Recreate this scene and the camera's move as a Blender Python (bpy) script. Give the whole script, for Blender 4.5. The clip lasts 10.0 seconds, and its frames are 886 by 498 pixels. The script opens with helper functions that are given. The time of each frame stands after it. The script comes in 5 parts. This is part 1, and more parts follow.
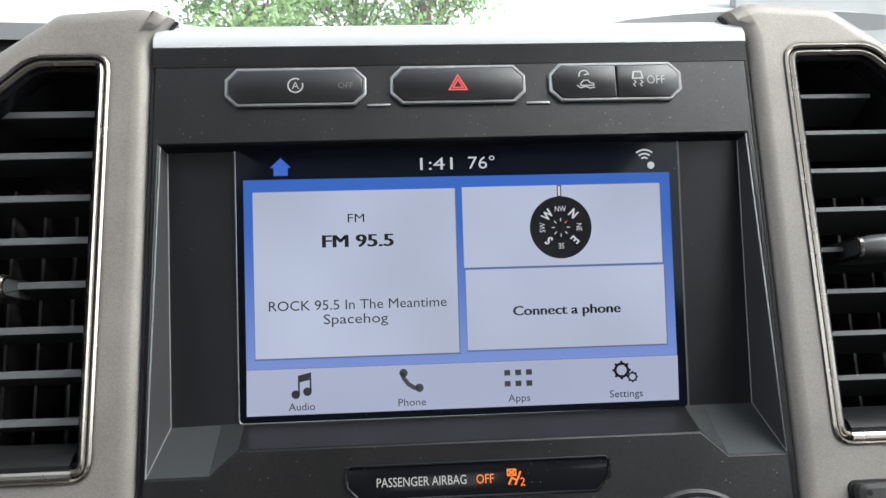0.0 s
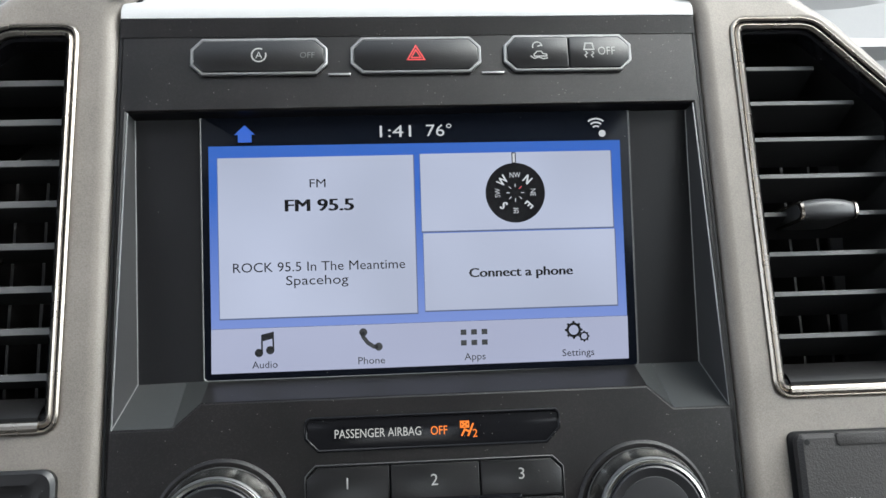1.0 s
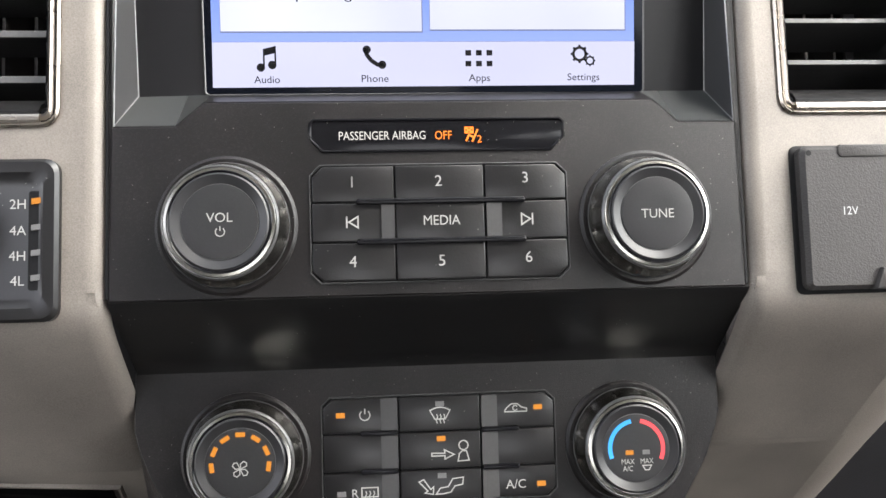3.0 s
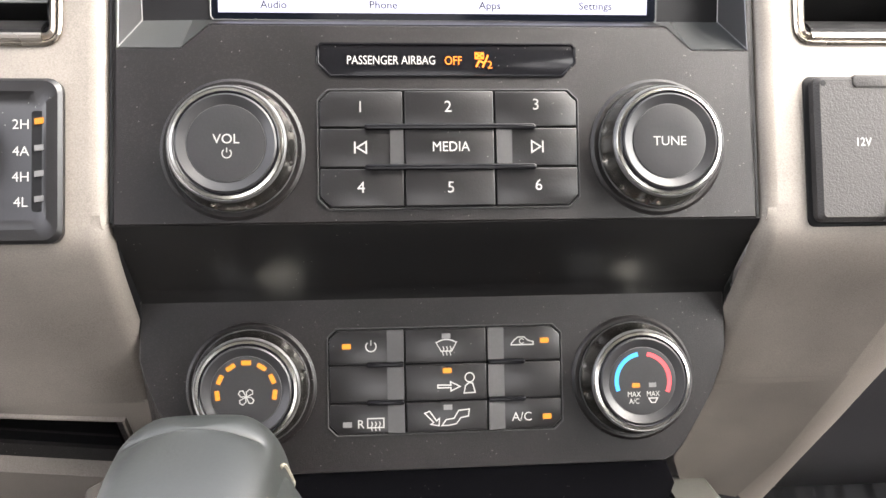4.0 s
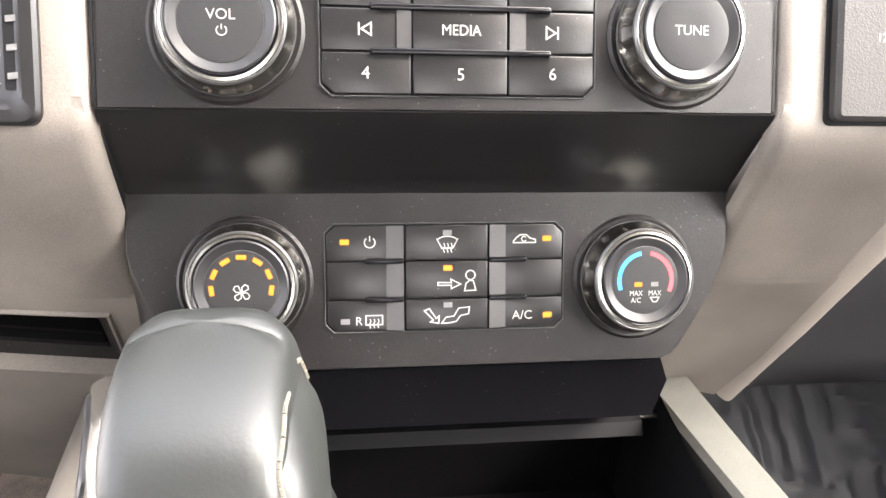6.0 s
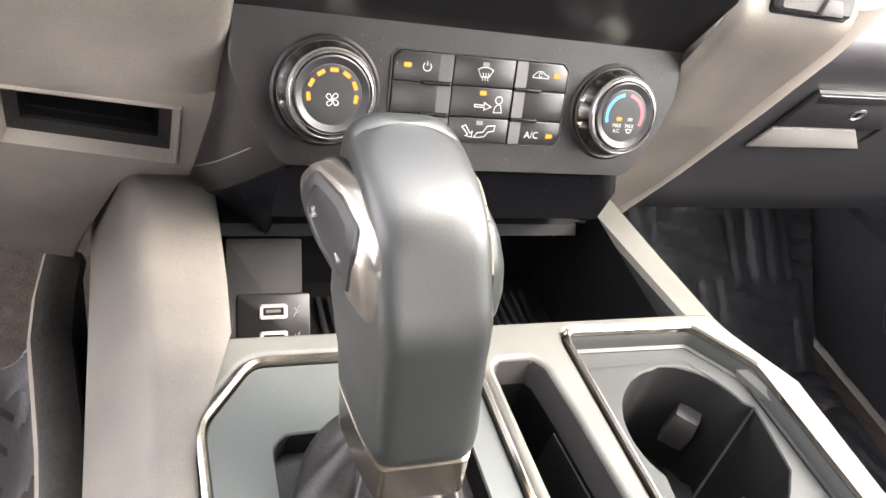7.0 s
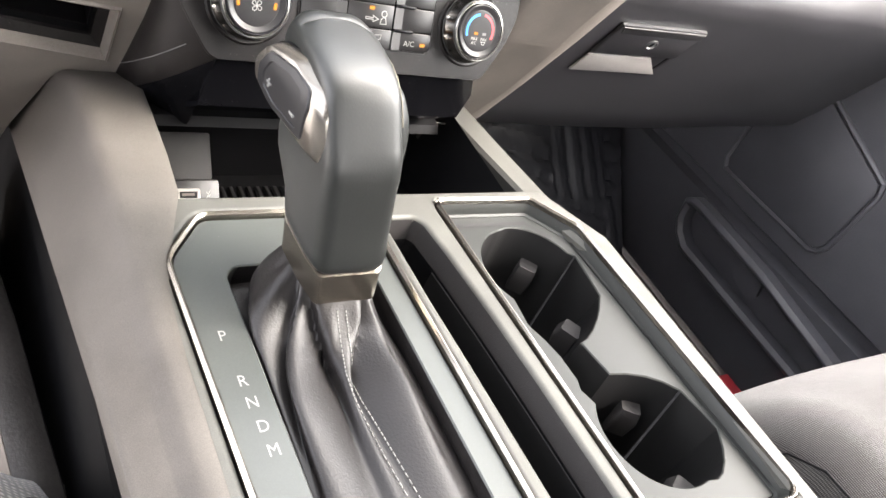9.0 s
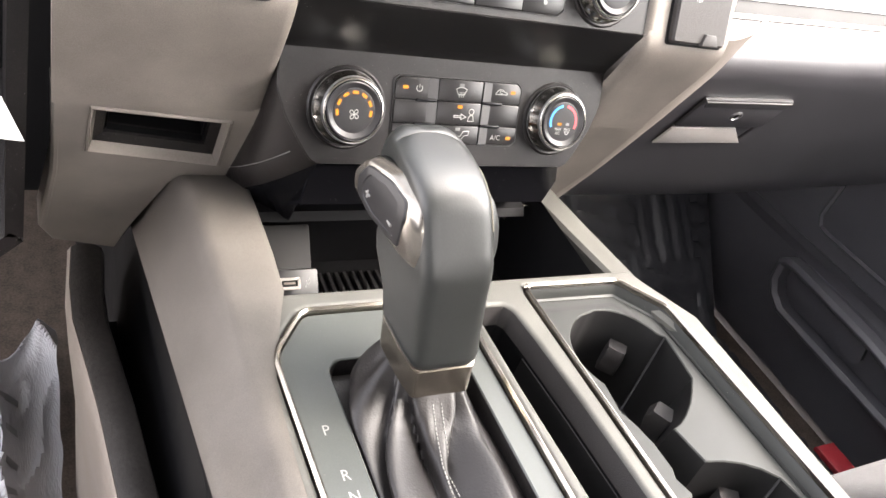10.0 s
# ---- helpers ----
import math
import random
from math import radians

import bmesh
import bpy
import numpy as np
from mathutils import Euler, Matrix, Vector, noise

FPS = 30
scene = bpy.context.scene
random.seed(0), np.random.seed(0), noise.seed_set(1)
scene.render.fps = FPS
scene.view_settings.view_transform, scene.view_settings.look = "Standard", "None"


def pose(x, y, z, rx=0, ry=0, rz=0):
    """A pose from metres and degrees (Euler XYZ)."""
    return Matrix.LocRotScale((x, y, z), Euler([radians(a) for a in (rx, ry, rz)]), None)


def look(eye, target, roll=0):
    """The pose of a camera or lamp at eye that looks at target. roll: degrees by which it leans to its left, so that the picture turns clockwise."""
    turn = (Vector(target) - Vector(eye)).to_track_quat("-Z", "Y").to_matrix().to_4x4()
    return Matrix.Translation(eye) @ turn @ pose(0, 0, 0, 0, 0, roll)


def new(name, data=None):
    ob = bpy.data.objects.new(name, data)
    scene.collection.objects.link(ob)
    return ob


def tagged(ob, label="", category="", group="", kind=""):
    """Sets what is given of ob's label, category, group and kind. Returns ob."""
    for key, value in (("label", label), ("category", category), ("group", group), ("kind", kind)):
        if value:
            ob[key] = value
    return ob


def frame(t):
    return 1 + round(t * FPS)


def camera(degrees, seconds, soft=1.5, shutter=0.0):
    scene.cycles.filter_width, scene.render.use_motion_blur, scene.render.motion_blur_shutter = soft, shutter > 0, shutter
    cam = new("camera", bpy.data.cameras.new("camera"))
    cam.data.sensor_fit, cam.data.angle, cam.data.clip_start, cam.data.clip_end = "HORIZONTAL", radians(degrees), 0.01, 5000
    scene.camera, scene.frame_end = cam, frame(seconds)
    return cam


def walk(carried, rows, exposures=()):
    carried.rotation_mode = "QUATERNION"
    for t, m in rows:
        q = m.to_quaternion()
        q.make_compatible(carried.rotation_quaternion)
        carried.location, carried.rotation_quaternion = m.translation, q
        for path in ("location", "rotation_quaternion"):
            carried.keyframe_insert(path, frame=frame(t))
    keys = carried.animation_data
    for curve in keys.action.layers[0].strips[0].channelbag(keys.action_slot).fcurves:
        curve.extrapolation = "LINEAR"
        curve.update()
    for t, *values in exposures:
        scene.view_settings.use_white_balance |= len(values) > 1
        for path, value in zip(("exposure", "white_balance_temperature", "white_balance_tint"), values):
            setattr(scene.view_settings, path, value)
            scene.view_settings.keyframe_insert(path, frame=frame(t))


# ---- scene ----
cam = camera(60.1, 10.0)
PATH = [
    (0, (-0.025, 0.006, 0.871), (0.088, 1.952, 0.424), -0.8),
    (0.3, (-0.019, -0.003, 0.863), (0.104, 1.953, 0.459), -1.3),
    (0.5, (-0.017, -0.002, 0.865), (0.101, 1.948, 0.438), -1.3),
    (1, (-0.012, -0.01, 0.858), (0.121, 1.936, 0.416), -0.7),
    (1.3, (-0.012, -0.013, 0.847), (0.125, 1.929, 0.388), -0.4),
    (1.5, (-0.013, -0.012, 0.834), (0.126, 1.924, 0.352), -0.3),
    (2, (-0.016, -0.018, 0.815), (0.126, 1.902, 0.276), -0.1),
    (2.5, (-0.019, -0.025, 0.793), (0.129, 1.878, 0.194), 0.1),
    (2.7, (-0.017, -0.027, 0.79), (0.122, 1.868, 0.165), 0.0),
    (3, (-0.019, -0.03, 0.78), (0.131, 1.854, 0.126), 0.2),
    (4.5, (-0.024, -0.033, 0.761), (0.136, 1.816, 0.018), 1.0),
    (5, (-0.024, -0.033, 0.76), (0.148, 1.805, -0.009), 1.4),
    (5.2, (-0.025, -0.032, 0.76), (0.156, 1.801, -0.019), 1.6),
    (6.3, (-0.064, -0.021, 0.752), (0.329, 1.643, -0.286), 5.8),
    (6.5, (-0.096, -0.022, 0.754), (0.459, 1.544, -0.36), 9.8),
    (6.7, (-0.126, -0.037, 0.769), (0.525, 1.41, -0.444), 13.6),
    (7, (-0.163, -0.069, 0.778), (0.593, 1.307, -0.462), 18.3),
    (7.2, (-0.188, -0.087, 0.79), (0.655, 1.214, -0.471), 21.0),
    (7.5, (-0.212, -0.121, 0.801), (0.696, 1.162, -0.435), 22.7),
    (8, (-0.24, -0.167, 0.815), (0.813, 1.038, -0.384), 25.6),
    (8.2, (-0.248, -0.17, 0.811), (0.854, 0.997, -0.381), 26.3),
    (8.5, (-0.25, -0.165, 0.805), (0.872, 0.985, -0.387), 27.1),
    (9, (-0.244, -0.157, 0.803), (0.886, 0.968, -0.404), 27.2),
    (9.5, (-0.244, -0.156, 0.812), (0.845, 1.005, -0.398), 25.5),
    (9.7, (-0.248, -0.151, 0.817), (0.819, 1.035, -0.389), 24.4),
    (10, (-0.255, -0.15, 0.829), (0.695, 1.158, -0.349), 20.6),
]
walk(cam, [(t, look(eye, target, roll)) for t, eye, target, roll in PATH], [(0.0, 2.65, 6150, 8), (2.0, 3.0, 6300, 10), (3.0, 3.6, 6600, 13), (4.5, 4.6, 6900, 16), (6.5, 4.95, 6950, 17), (7.5, 4.8, 6950, 16), (9.0, 4.54, 6900, 16), (10.0, 4.56, 7000, 18)])

from mathutils.bvhtree import BVHTree

# ---- world, sun, exposure ----
world = bpy.data.worlds.new("world")
scene.world = world
world.use_nodes = True
wn = world.node_tree.nodes
sky = wn.new("ShaderNodeTexSky")
sky.sky_type = "NISHITA"
sky.sun_disc = False
sky.sun_elevation = radians(52)
sky.sun_rotation = radians(113)
sky.air_density, sky.dust_density, sky.ozone_density = 1.0, 3.0, 0.3
wn["Background"].inputs["Strength"].default_value = 0.15
grey = wn.new("ShaderNodeRGBToBW")
cloud = wn.new("ShaderNodeMix")
cloud.data_type = "RGBA"
cloud.inputs["Factor"].default_value = 0.8
world.node_tree.links.new(sky.outputs["Color"], grey.inputs["Color"])
world.node_tree.links.new(sky.outputs["Color"], cloud.inputs["A"])
world.node_tree.links.new(grey.outputs["Val"], cloud.inputs["B"])
world.node_tree.links.new(cloud.outputs["Result"], wn["Background"].inputs["Color"])

sun = new("sun", bpy.data.lights.new("sun", "SUN"))
sun.data.energy, sun.data.angle, sun.data.color = 0.25, radians(40), (1.0, 0.92, 0.82)
sun.matrix_world = look((1.5, -0.65, 2.1), (0.0, 0.0, 0.0))


# ---- materials ----
def material(name, base, rough=0.5, metal=0.0, grain=0.0, grain_scale=900.0, spread=0.12, mottle=25.0, specks=0.0, coat=0.0, sheen=0.0, spec=0.5, sparkle=0.0):
    """Principled surface with a slow mottle and fine grain in colour and gloss, grain bump and dust specks."""
    m = bpy.data.materials.new(name)
    m.use_nodes = True
    nt = m.node_tree
    n, ln = nt.nodes, nt.links
    b = n["Principled BSDF"]
    b.inputs["Metallic"].default_value = metal
    b.inputs["Coat Weight"].default_value = coat
    b.inputs["Coat Roughness"].default_value = 0.08
    b.inputs["Sheen Weight"].default_value = sheen
    b.inputs["Specular IOR Level"].default_value = spec
    co = n.new("ShaderNodeTexCoord")
    slow = n.new("ShaderNodeTexNoise")
    slow.inputs["Scale"].default_value, slow.inputs["Detail"].default_value = mottle, 4.0
    ln.new(co.outputs["Object"], slow.inputs["Vector"])
    fine = n.new("ShaderNodeTexNoise")
    fine.inputs["Scale"].default_value, fine.inputs["Detail"].default_value = grain_scale, 2.0
    ln.new(co.outputs["Object"], fine.inputs["Vector"])
    add = n.new("ShaderNodeMath")
    add.operation = "ADD"
    ln.new(slow.outputs["Fac"], add.inputs[0])
    ln.new(fine.outputs["Fac"], add.inputs[1])
    vary = n.new("ShaderNodeMapRange")
    vary.inputs["From Min"].default_value, vary.inputs["From Max"].default_value = 0.6, 1.4
    vary.inputs["To Min"].default_value, vary.inputs["To Max"].default_value = 1 - spread, 1 + spread
    ln.new(add.outputs[0], vary.inputs["Value"])
    mul = n.new("ShaderNodeVectorMath")
    mul.operation = "SCALE"
    mul.inputs[0].default_value = base
    ln.new(vary.outputs["Result"], mul.inputs["Scale"])
    colour = mul.outputs["Vector"]
    if sparkle:
        flakes = n.new("ShaderNodeTexVoronoi")
        flakes.inputs["Scale"].default_value = 2400.0
        ln.new(co.outputs["Object"], flakes.inputs["Vector"])
        split = n.new("ShaderNodeSeparateColor")
        ln.new(flakes.outputs["Color"], split.inputs["Color"])
        lift = n.new("ShaderNodeMapRange")
        lift.inputs["From Min"].default_value, lift.inputs["From Max"].default_value = 0.62, 1.0
        lift.inputs["To Min"].default_value, lift.inputs["To Max"].default_value = 1.0, 1.0 + sparkle
        ln.new(split.outputs["Red"], lift.inputs["Value"])
        shine = n.new("ShaderNodeVectorMath")
        shine.operation = "SCALE"
        ln.new(colour, shine.inputs[0])
        ln.new(lift.outputs["Result"], shine.inputs["Scale"])
        colour = shine.outputs["Vector"]
    if specks:
        dots = n.new("ShaderNodeTexVoronoi")
        dots.inputs["Scale"].default_value = 400.0
        ln.new(co.outputs["Object"], dots.inputs["Vector"])
        near = n.new("ShaderNodeMath")
        near.operation, near.inputs[1].default_value = "LESS_THAN", 0.075
        ln.new(dots.outputs["Distance"], near.inputs[0])
        some = n.new("ShaderNodeTexNoise")
        some.inputs["Scale"].default_value = 60.0
        ln.new(co.outputs["Object"], some.inputs["Vector"])
        pick = n.new("ShaderNodeMath")
        pick.operation, pick.inputs[1].default_value = "GREATER_THAN", 0.66 - 0.1 * specks
        ln.new(some.outputs["Fac"], pick.inputs[0])
        both = n.new("ShaderNodeMath")
        both.operation = "MULTIPLY"
        ln.new(near.outputs[0], both.inputs[0])
        ln.new(pick.outputs[0], both.inputs[1])
        mix = n.new("ShaderNodeMix")
        mix.data_type = "RGBA"
        mix.inputs["B"].default_value = (0.16, 0.155, 0.145, 1)
        ln.new(both.outputs[0], mix.inputs["Factor"])
        ln.new(colour, mix.inputs["A"])
        colour = mix.outputs["Result"]
    ln.new(colour, b.inputs["Base Color"])
    gloss = n.new("ShaderNodeMapRange")
    gloss.inputs["From Min"].default_value, gloss.inputs["From Max"].default_value = 0.3, 0.7
    gloss.inputs["To Min"].default_value, gloss.inputs["To Max"].default_value = rough * 0.93, min(1, rough * 1.07)
    ln.new(slow.outputs["Fac"], gloss.inputs["Value"])
    ln.new(gloss.outputs["Result"], b.inputs["Roughness"])
    if grain:
        bump = n.new("ShaderNodeBump")
        bump.inputs["Strength"].default_value, bump.inputs["Distance"].default_value = grain, 0.0004
        ln.new(fine.outputs["Fac"], bump.inputs["Height"])
        ln.new(bump.outputs["Normal"], b.inputs["Normal"])
    return m


def glowing(name, colour, strength, shade=0.0, shade_scale=30.0):
    """A lit display surface; shade: how unevenly it is lit."""
    m = bpy.data.materials.new(name)
    m.use_nodes = True
    n, ln = m.node_tree.nodes, m.node_tree.links
    b = n["Principled BSDF"]
    b.inputs["Base Color"].default_value = (0.02, 0.02, 0.02, 1)
    b.inputs["Roughness"].default_value = 0.35
    b.inputs["Specular IOR Level"].default_value = 0.08
    b.inputs["Emission Color"].default_value = (*colour, 1)
    b.inputs["Emission Strength"].default_value = strength
    if shade:
        co = n.new("ShaderNodeTexCoord")
        slow = n.new("ShaderNodeTexNoise")
        slow.inputs["Scale"].default_value, slow.inputs["Detail"].default_value = shade_scale, 1.0
        ln.new(co.outputs["Object"], slow.inputs["Vector"])
        r = n.new("ShaderNodeMapRange")
        r.inputs["From Min"].default_value, r.inputs["From Max"].default_value = 0.3, 0.7
        r.inputs["To Min"].default_value, r.inputs["To Max"].default_value = strength * (1 - shade), strength * (1 + shade)
        ln.new(slow.outputs["Fac"], r.inputs["Value"])
        ln.new(r.outputs["Result"], b.inputs["Emission Strength"])
    return m


def woven(name, base, dark, scale):
    """Coarse cloth: crossed threads with a bump."""
    m = material(name, base, 0.9, sheen=0.3)
    n, ln = m.node_tree.nodes, m.node_tree.links
    b = n["Principled BSDF"]
    co = n.new("ShaderNodeTexCoord")
    heights = []
    for axis in ("X", "Y"):
        w = n.new("ShaderNodeTexWave")
        w.bands_direction = axis
        w.inputs["Scale"].default_value, w.inputs["Distortion"].default_value = scale, 0.6
        w.inputs["Detail Scale"].default_value = 3.0
        ln.new(co.outputs["Object"], w.inputs["Vector"])
        heights.append(w.outputs["Fac"])
    times = n.new("ShaderNodeMath")
    times.operation = "MULTIPLY"
    ln.new(heights[0], times.inputs[0])
    ln.new(heights[1], times.inputs[1])
    mix = n.new("ShaderNodeMix")
    mix.data_type = "RGBA"
    mix.inputs["A"].default_value, mix.inputs["B"].default_value = (*dark, 1), (*base, 1)
    ln.new(times.outputs[0], mix.inputs["Factor"])
    ln.new(mix.outputs["Result"], b.inputs["Base Color"])
    bump = n.new("ShaderNodeBump")
    bump.inputs["Strength"].default_value, bump.inputs["Distance"].default_value = 0.6, 0.0008
    ln.new(times.outputs[0], bump.inputs["Height"])
    ln.new(bump.outputs["Normal"], b.inputs["Normal"])
    return m


def clear(name, tint, rough, gloss):
    """Thin clear sheet: mostly lets light straight through, with a glossy film."""
    m = bpy.data.materials.new(name)
    m.use_nodes = True
    n, ln = m.node_tree.nodes, m.node_tree.links
    out = n["Material Output"]
    t = n.new("ShaderNodeBsdfTransparent")
    t.inputs["Color"].default_value = (*tint, 1)
    g = n.new("ShaderNodeBsdfGlossy")
    g.inputs["Roughness"].default_value = rough
    f = n.new("ShaderNodeLayerWeight")
    f.inputs["Blend"].default_value = 0.2
    k = n.new("ShaderNodeMath")
    k.operation, k.inputs[1].default_value = "MULTIPLY", gloss
    ln.new(f.outputs["Facing"], k.inputs[0])
    mix = n.new("ShaderNodeMixShader")
    ln.new(k.outputs[0], mix.inputs[0])
    ln.new(t.outputs[0], mix.inputs[1])
    ln.new(g.outputs[0], mix.inputs[2])
    ln.new(mix.outputs[0], out.inputs["Surface"])
    return m


SILVER = material("silver_paint", (0.168, 0.151, 0.132), 0.50, 0.22, 0.12, 2000, 0.34, specks=0.6)
BLACK = material("black_plastic", (0.0042, 0.0035, 0.0035), 0.31, 0, 0.4, 3200, 0.9, 30, specks=1.5, spec=0.35, sparkle=1.5)
SOFT = material("soft_black_pad", (0.006, 0.006, 0.007), 0.32, 0, 0.15, 2200, 0.2, 20, specks=0.3, spec=0.42)
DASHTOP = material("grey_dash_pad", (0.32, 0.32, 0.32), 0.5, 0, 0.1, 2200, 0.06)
GLOSS = material("gloss_black", (0.006, 0.006, 0.007), 0.14, 0, 0.0, 900, 0.1, 20, specks=1.1, spec=0.18)
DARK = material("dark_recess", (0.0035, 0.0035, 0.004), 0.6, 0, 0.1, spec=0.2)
KEY = material("key_plastic", (0.0078, 0.0075, 0.0078), 0.33, 0, 0.12, 1600, 0.12, 30, specks=0.7, spec=0.40)
RIM = material("satin_rim", (0.28, 0.28, 0.28), 0.36, 0.7)
LEDGE = material("dull_black_ledge", (0.0085, 0.0083, 0.0084), 0.34, 0, 0.05, 900, 0.1, 20, specks=0.6, spec=0.2)
# Key plastic lightened for the light caught on facets and outer bevels.
FACET = material("lit_key_facet", (0.038, 0.038, 0.038), 0.4, 0.1)
# Surround plastic greyed for sky light; FIN also colours the vent tabs.
FIN = material("satin_grey_tab_lit_fin", (0.042, 0.042, 0.043), 0.40, 0.2, 0.05, 1600, 0.1, spec=0.45)
SHELF = material("sky_lit_shelf", (0.030, 0.032, 0.032), 0.36, 0.15, 0.05, 1600, 0.1, 20, specks=0.4, spec=0.45)
BRONZE = material("bronze_chrome", (0.36, 0.325, 0.285), 0.27, 1.0, 0, 900, 0.06)
BEZEL = material("grey_bezel", (0.10, 0.10, 0.10), 0.36, 0.6)
GREYINK = material("grey_print", (0.30, 0.30, 0.30), 0.5)
LIP = material("satin_lip", (0.016, 0.016, 0.017), 0.38, 0.0, 0.04, 1600, 0.1, spec=0.4)
DARKCHROME = material("dark_chrome", (0.36, 0.352, 0.325), 0.22, 1.0, 0, 900, 0.1)
INSERT = material("satin_insert", (0.025, 0.027, 0.025), 0.48, 0.0, 0.08, 1600, 0.08, 15, specks=0.4, spec=0.28)
SLATEDGE = material("grey_slat_edge", (0.10, 0.10, 0.10), 0.4, 0.3)
COLLAR = material("collar_metal", (0.20, 0.178, 0.148), 0.24, 0.9, 0.04, 1800, 0.06)
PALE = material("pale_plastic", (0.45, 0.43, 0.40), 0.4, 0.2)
CHROME = material("warm_chrome", (0.36, 0.33, 0.29), 0.25, 1.0, 0, 900, 0.06)
SATIN = material("satin_metal", (0.21, 0.197, 0.176), 0.24, 0.85, 0.04, 1800, 0.06)
KNOBFACE = material("knob_face", (0.020, 0.020, 0.021), 0.42, 0, 0.08, 1800, 0.1, spec=0.25)
PLATE = material("gear_plate_lacquer", (0.066, 0.072, 0.067), 0.34, 0.1, 0.05, 1600, 0.1, 15, specks=0.2, spec=0.4)
CONSOLE = material("console_silver", (0.090, 0.089, 0.080), 0.50, 0.18, 0.12, 2000, 0.26, spec=0.3)
# Console silver again, warmed for the brown trim reflected in it.
SHOULDER = material("shoulder_warm_reflect", (0.096, 0.087, 0.077), 0.52, 0.2, 0.12, 2000, 0.28, spec=0.3)
LEATHER = material("black_leather", (0.0125, 0.0110, 0.0106), 0.44, 0, 0.5, 700, 0.2, spec=0.42)
GRIP = material("grip_leather", (0.0158, 0.0178, 0.0166), 0.43, 0, 0.10, 900, 0.12, 30, spec=0.58)
THREAD = material("grey_thread", (0.22, 0.213, 0.2), 0.8)
PALETHREAD = material("tan_thread", (0.17, 0.155, 0.12), 0.8)
RUBBER = material("black_rubber", (0.007, 0.007, 0.007), 0.55, 0, 0.2, 700)
INK = material("white_print", (0.27, 0.27, 0.257), 0.5)
DIMINK = material("faded_print", (0.10, 0.10, 0.10), 0.5)
REDINK = material("red_print", (0.55, 0.04, 0.04), 0.5)
BLUEARC = material("blue_print", (0.02, 0.24, 0.60), 0.4)
REDARC = material("pink_red_print", (0.58, 0.05, 0.06), 0.4)
BLACKINK = material("display_black", (0.002, 0.002, 0.003), 0.25)
AMBER = glowing("amber_lamp", (1.0, 0.36, 0.01), 0.07)
ORANGE = glowing("orange_sign", (1.0, 0.22, 0.01), 0.185)
WHITELIT = glowing("white_sign", (0.85, 0.83, 0.78), 0.093)
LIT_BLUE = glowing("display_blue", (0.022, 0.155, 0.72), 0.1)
ln_n, ln_l = LIT_BLUE.node_tree.nodes, LIT_BLUE.node_tree.links
where = ln_n.new("ShaderNodeTexCoord")
axes = ln_n.new("ShaderNodeSeparateXYZ")
ln_l.new(where.outputs["Object"], axes.inputs["Vector"])
rise = ln_n.new("ShaderNodeMapRange")
rise.inputs["From Min"].default_value, rise.inputs["From Max"].default_value = 0.018, 0.093
ln_l.new(axes.outputs["Y"], rise.inputs["Value"])
blues = ln_n.new("ShaderNodeValToRGB")
blues.color_ramp.elements[0].color, blues.color_ramp.elements[1].color = (0.27, 0.39, 0.90, 1), (0.026, 0.165, 0.74, 1)
blues.color_ramp.elements[1].position = 0.75
ln_l.new(rise.outputs["Result"], blues.inputs["Fac"])
ln_l.new(blues.outputs["Color"], ln_n["Principled BSDF"].inputs["Emission Color"])
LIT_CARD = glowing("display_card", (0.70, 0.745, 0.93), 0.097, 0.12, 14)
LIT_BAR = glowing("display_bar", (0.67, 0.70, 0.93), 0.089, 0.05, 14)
LIT_EDGE = glowing("display_shadow", (0.16, 0.20, 0.36), 0.090)
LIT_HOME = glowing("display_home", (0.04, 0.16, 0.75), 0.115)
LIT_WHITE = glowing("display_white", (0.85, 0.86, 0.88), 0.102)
GLASSBLACK = material("display_glass", (0.004, 0.005, 0.008), 0.10, 0, 0, 900, 0.1, specks=0.15)
GLASSBLACK.node_tree.nodes["Principled BSDF"].inputs["Specular IOR Level"].default_value = 0.06
CLOTH = woven("seat_cloth", (0.044, 0.040, 0.038), (0.018, 0.0165, 0.0155), 300)
CLOTH_DARK = woven("driver_seat_cloth", (0.30, 0.28, 0.25), (0.05, 0.05, 0.05), 90)
CARPET = material("brown_carpet", (0.085, 0.066, 0.052), 1.0, 0, 1.0, 350, 0.5, 60)
MAT = material("rubber_mat", (0.020, 0.0205, 0.024), 0.45, 0, 0.2, 700, 0.2, 12, spec=0.35)
DOORPLASTIC = material("door_plastic", (0.080, 0.079, 0.087), 0.45, 0, 0.3, 700, 0.12)
GLOVESOFT = material("soft_grey_pad", (0.046, 0.045, 0.048), 0.36, 0, 0.2, 900, 0.3, 12, specks=0.3, spec=0.8)
TANTRIM = material("tan_plastic", (0.15, 0.13, 0.113), 0.55, 0, 0.3, 700)
GRAINED = material("grained_plastic", (0.036, 0.034, 0.033), 0.55, 0, 0.5, 1500, 0.15, spec=0.25)
COARSE = material("coarse_grained_plastic", (0.034, 0.031, 0.029), 0.45, 0, 1.0, 300, 0.35, spec=0.3)
DAYLIGHT_WHITE = material("daylight_white", (0.78, 0.78, 0.76), 0.7)
HEADLINER = material("headliner", (0.21, 0.205, 0.195), 0.95)
RED = material("red_tag", (0.22, 0.012, 0.018), 0.5)
GLASS = clear("window_glass", (0.96, 0.98, 0.97), 0.02, 0.25)
TINTED = clear("tinted_glass", (0.86, 0.86, 0.85), 0.02, 0.25)
REARCLOTH = material("dark_rear_lining", (0.12, 0.115, 0.11), 0.9, 0, 0.4, 500)
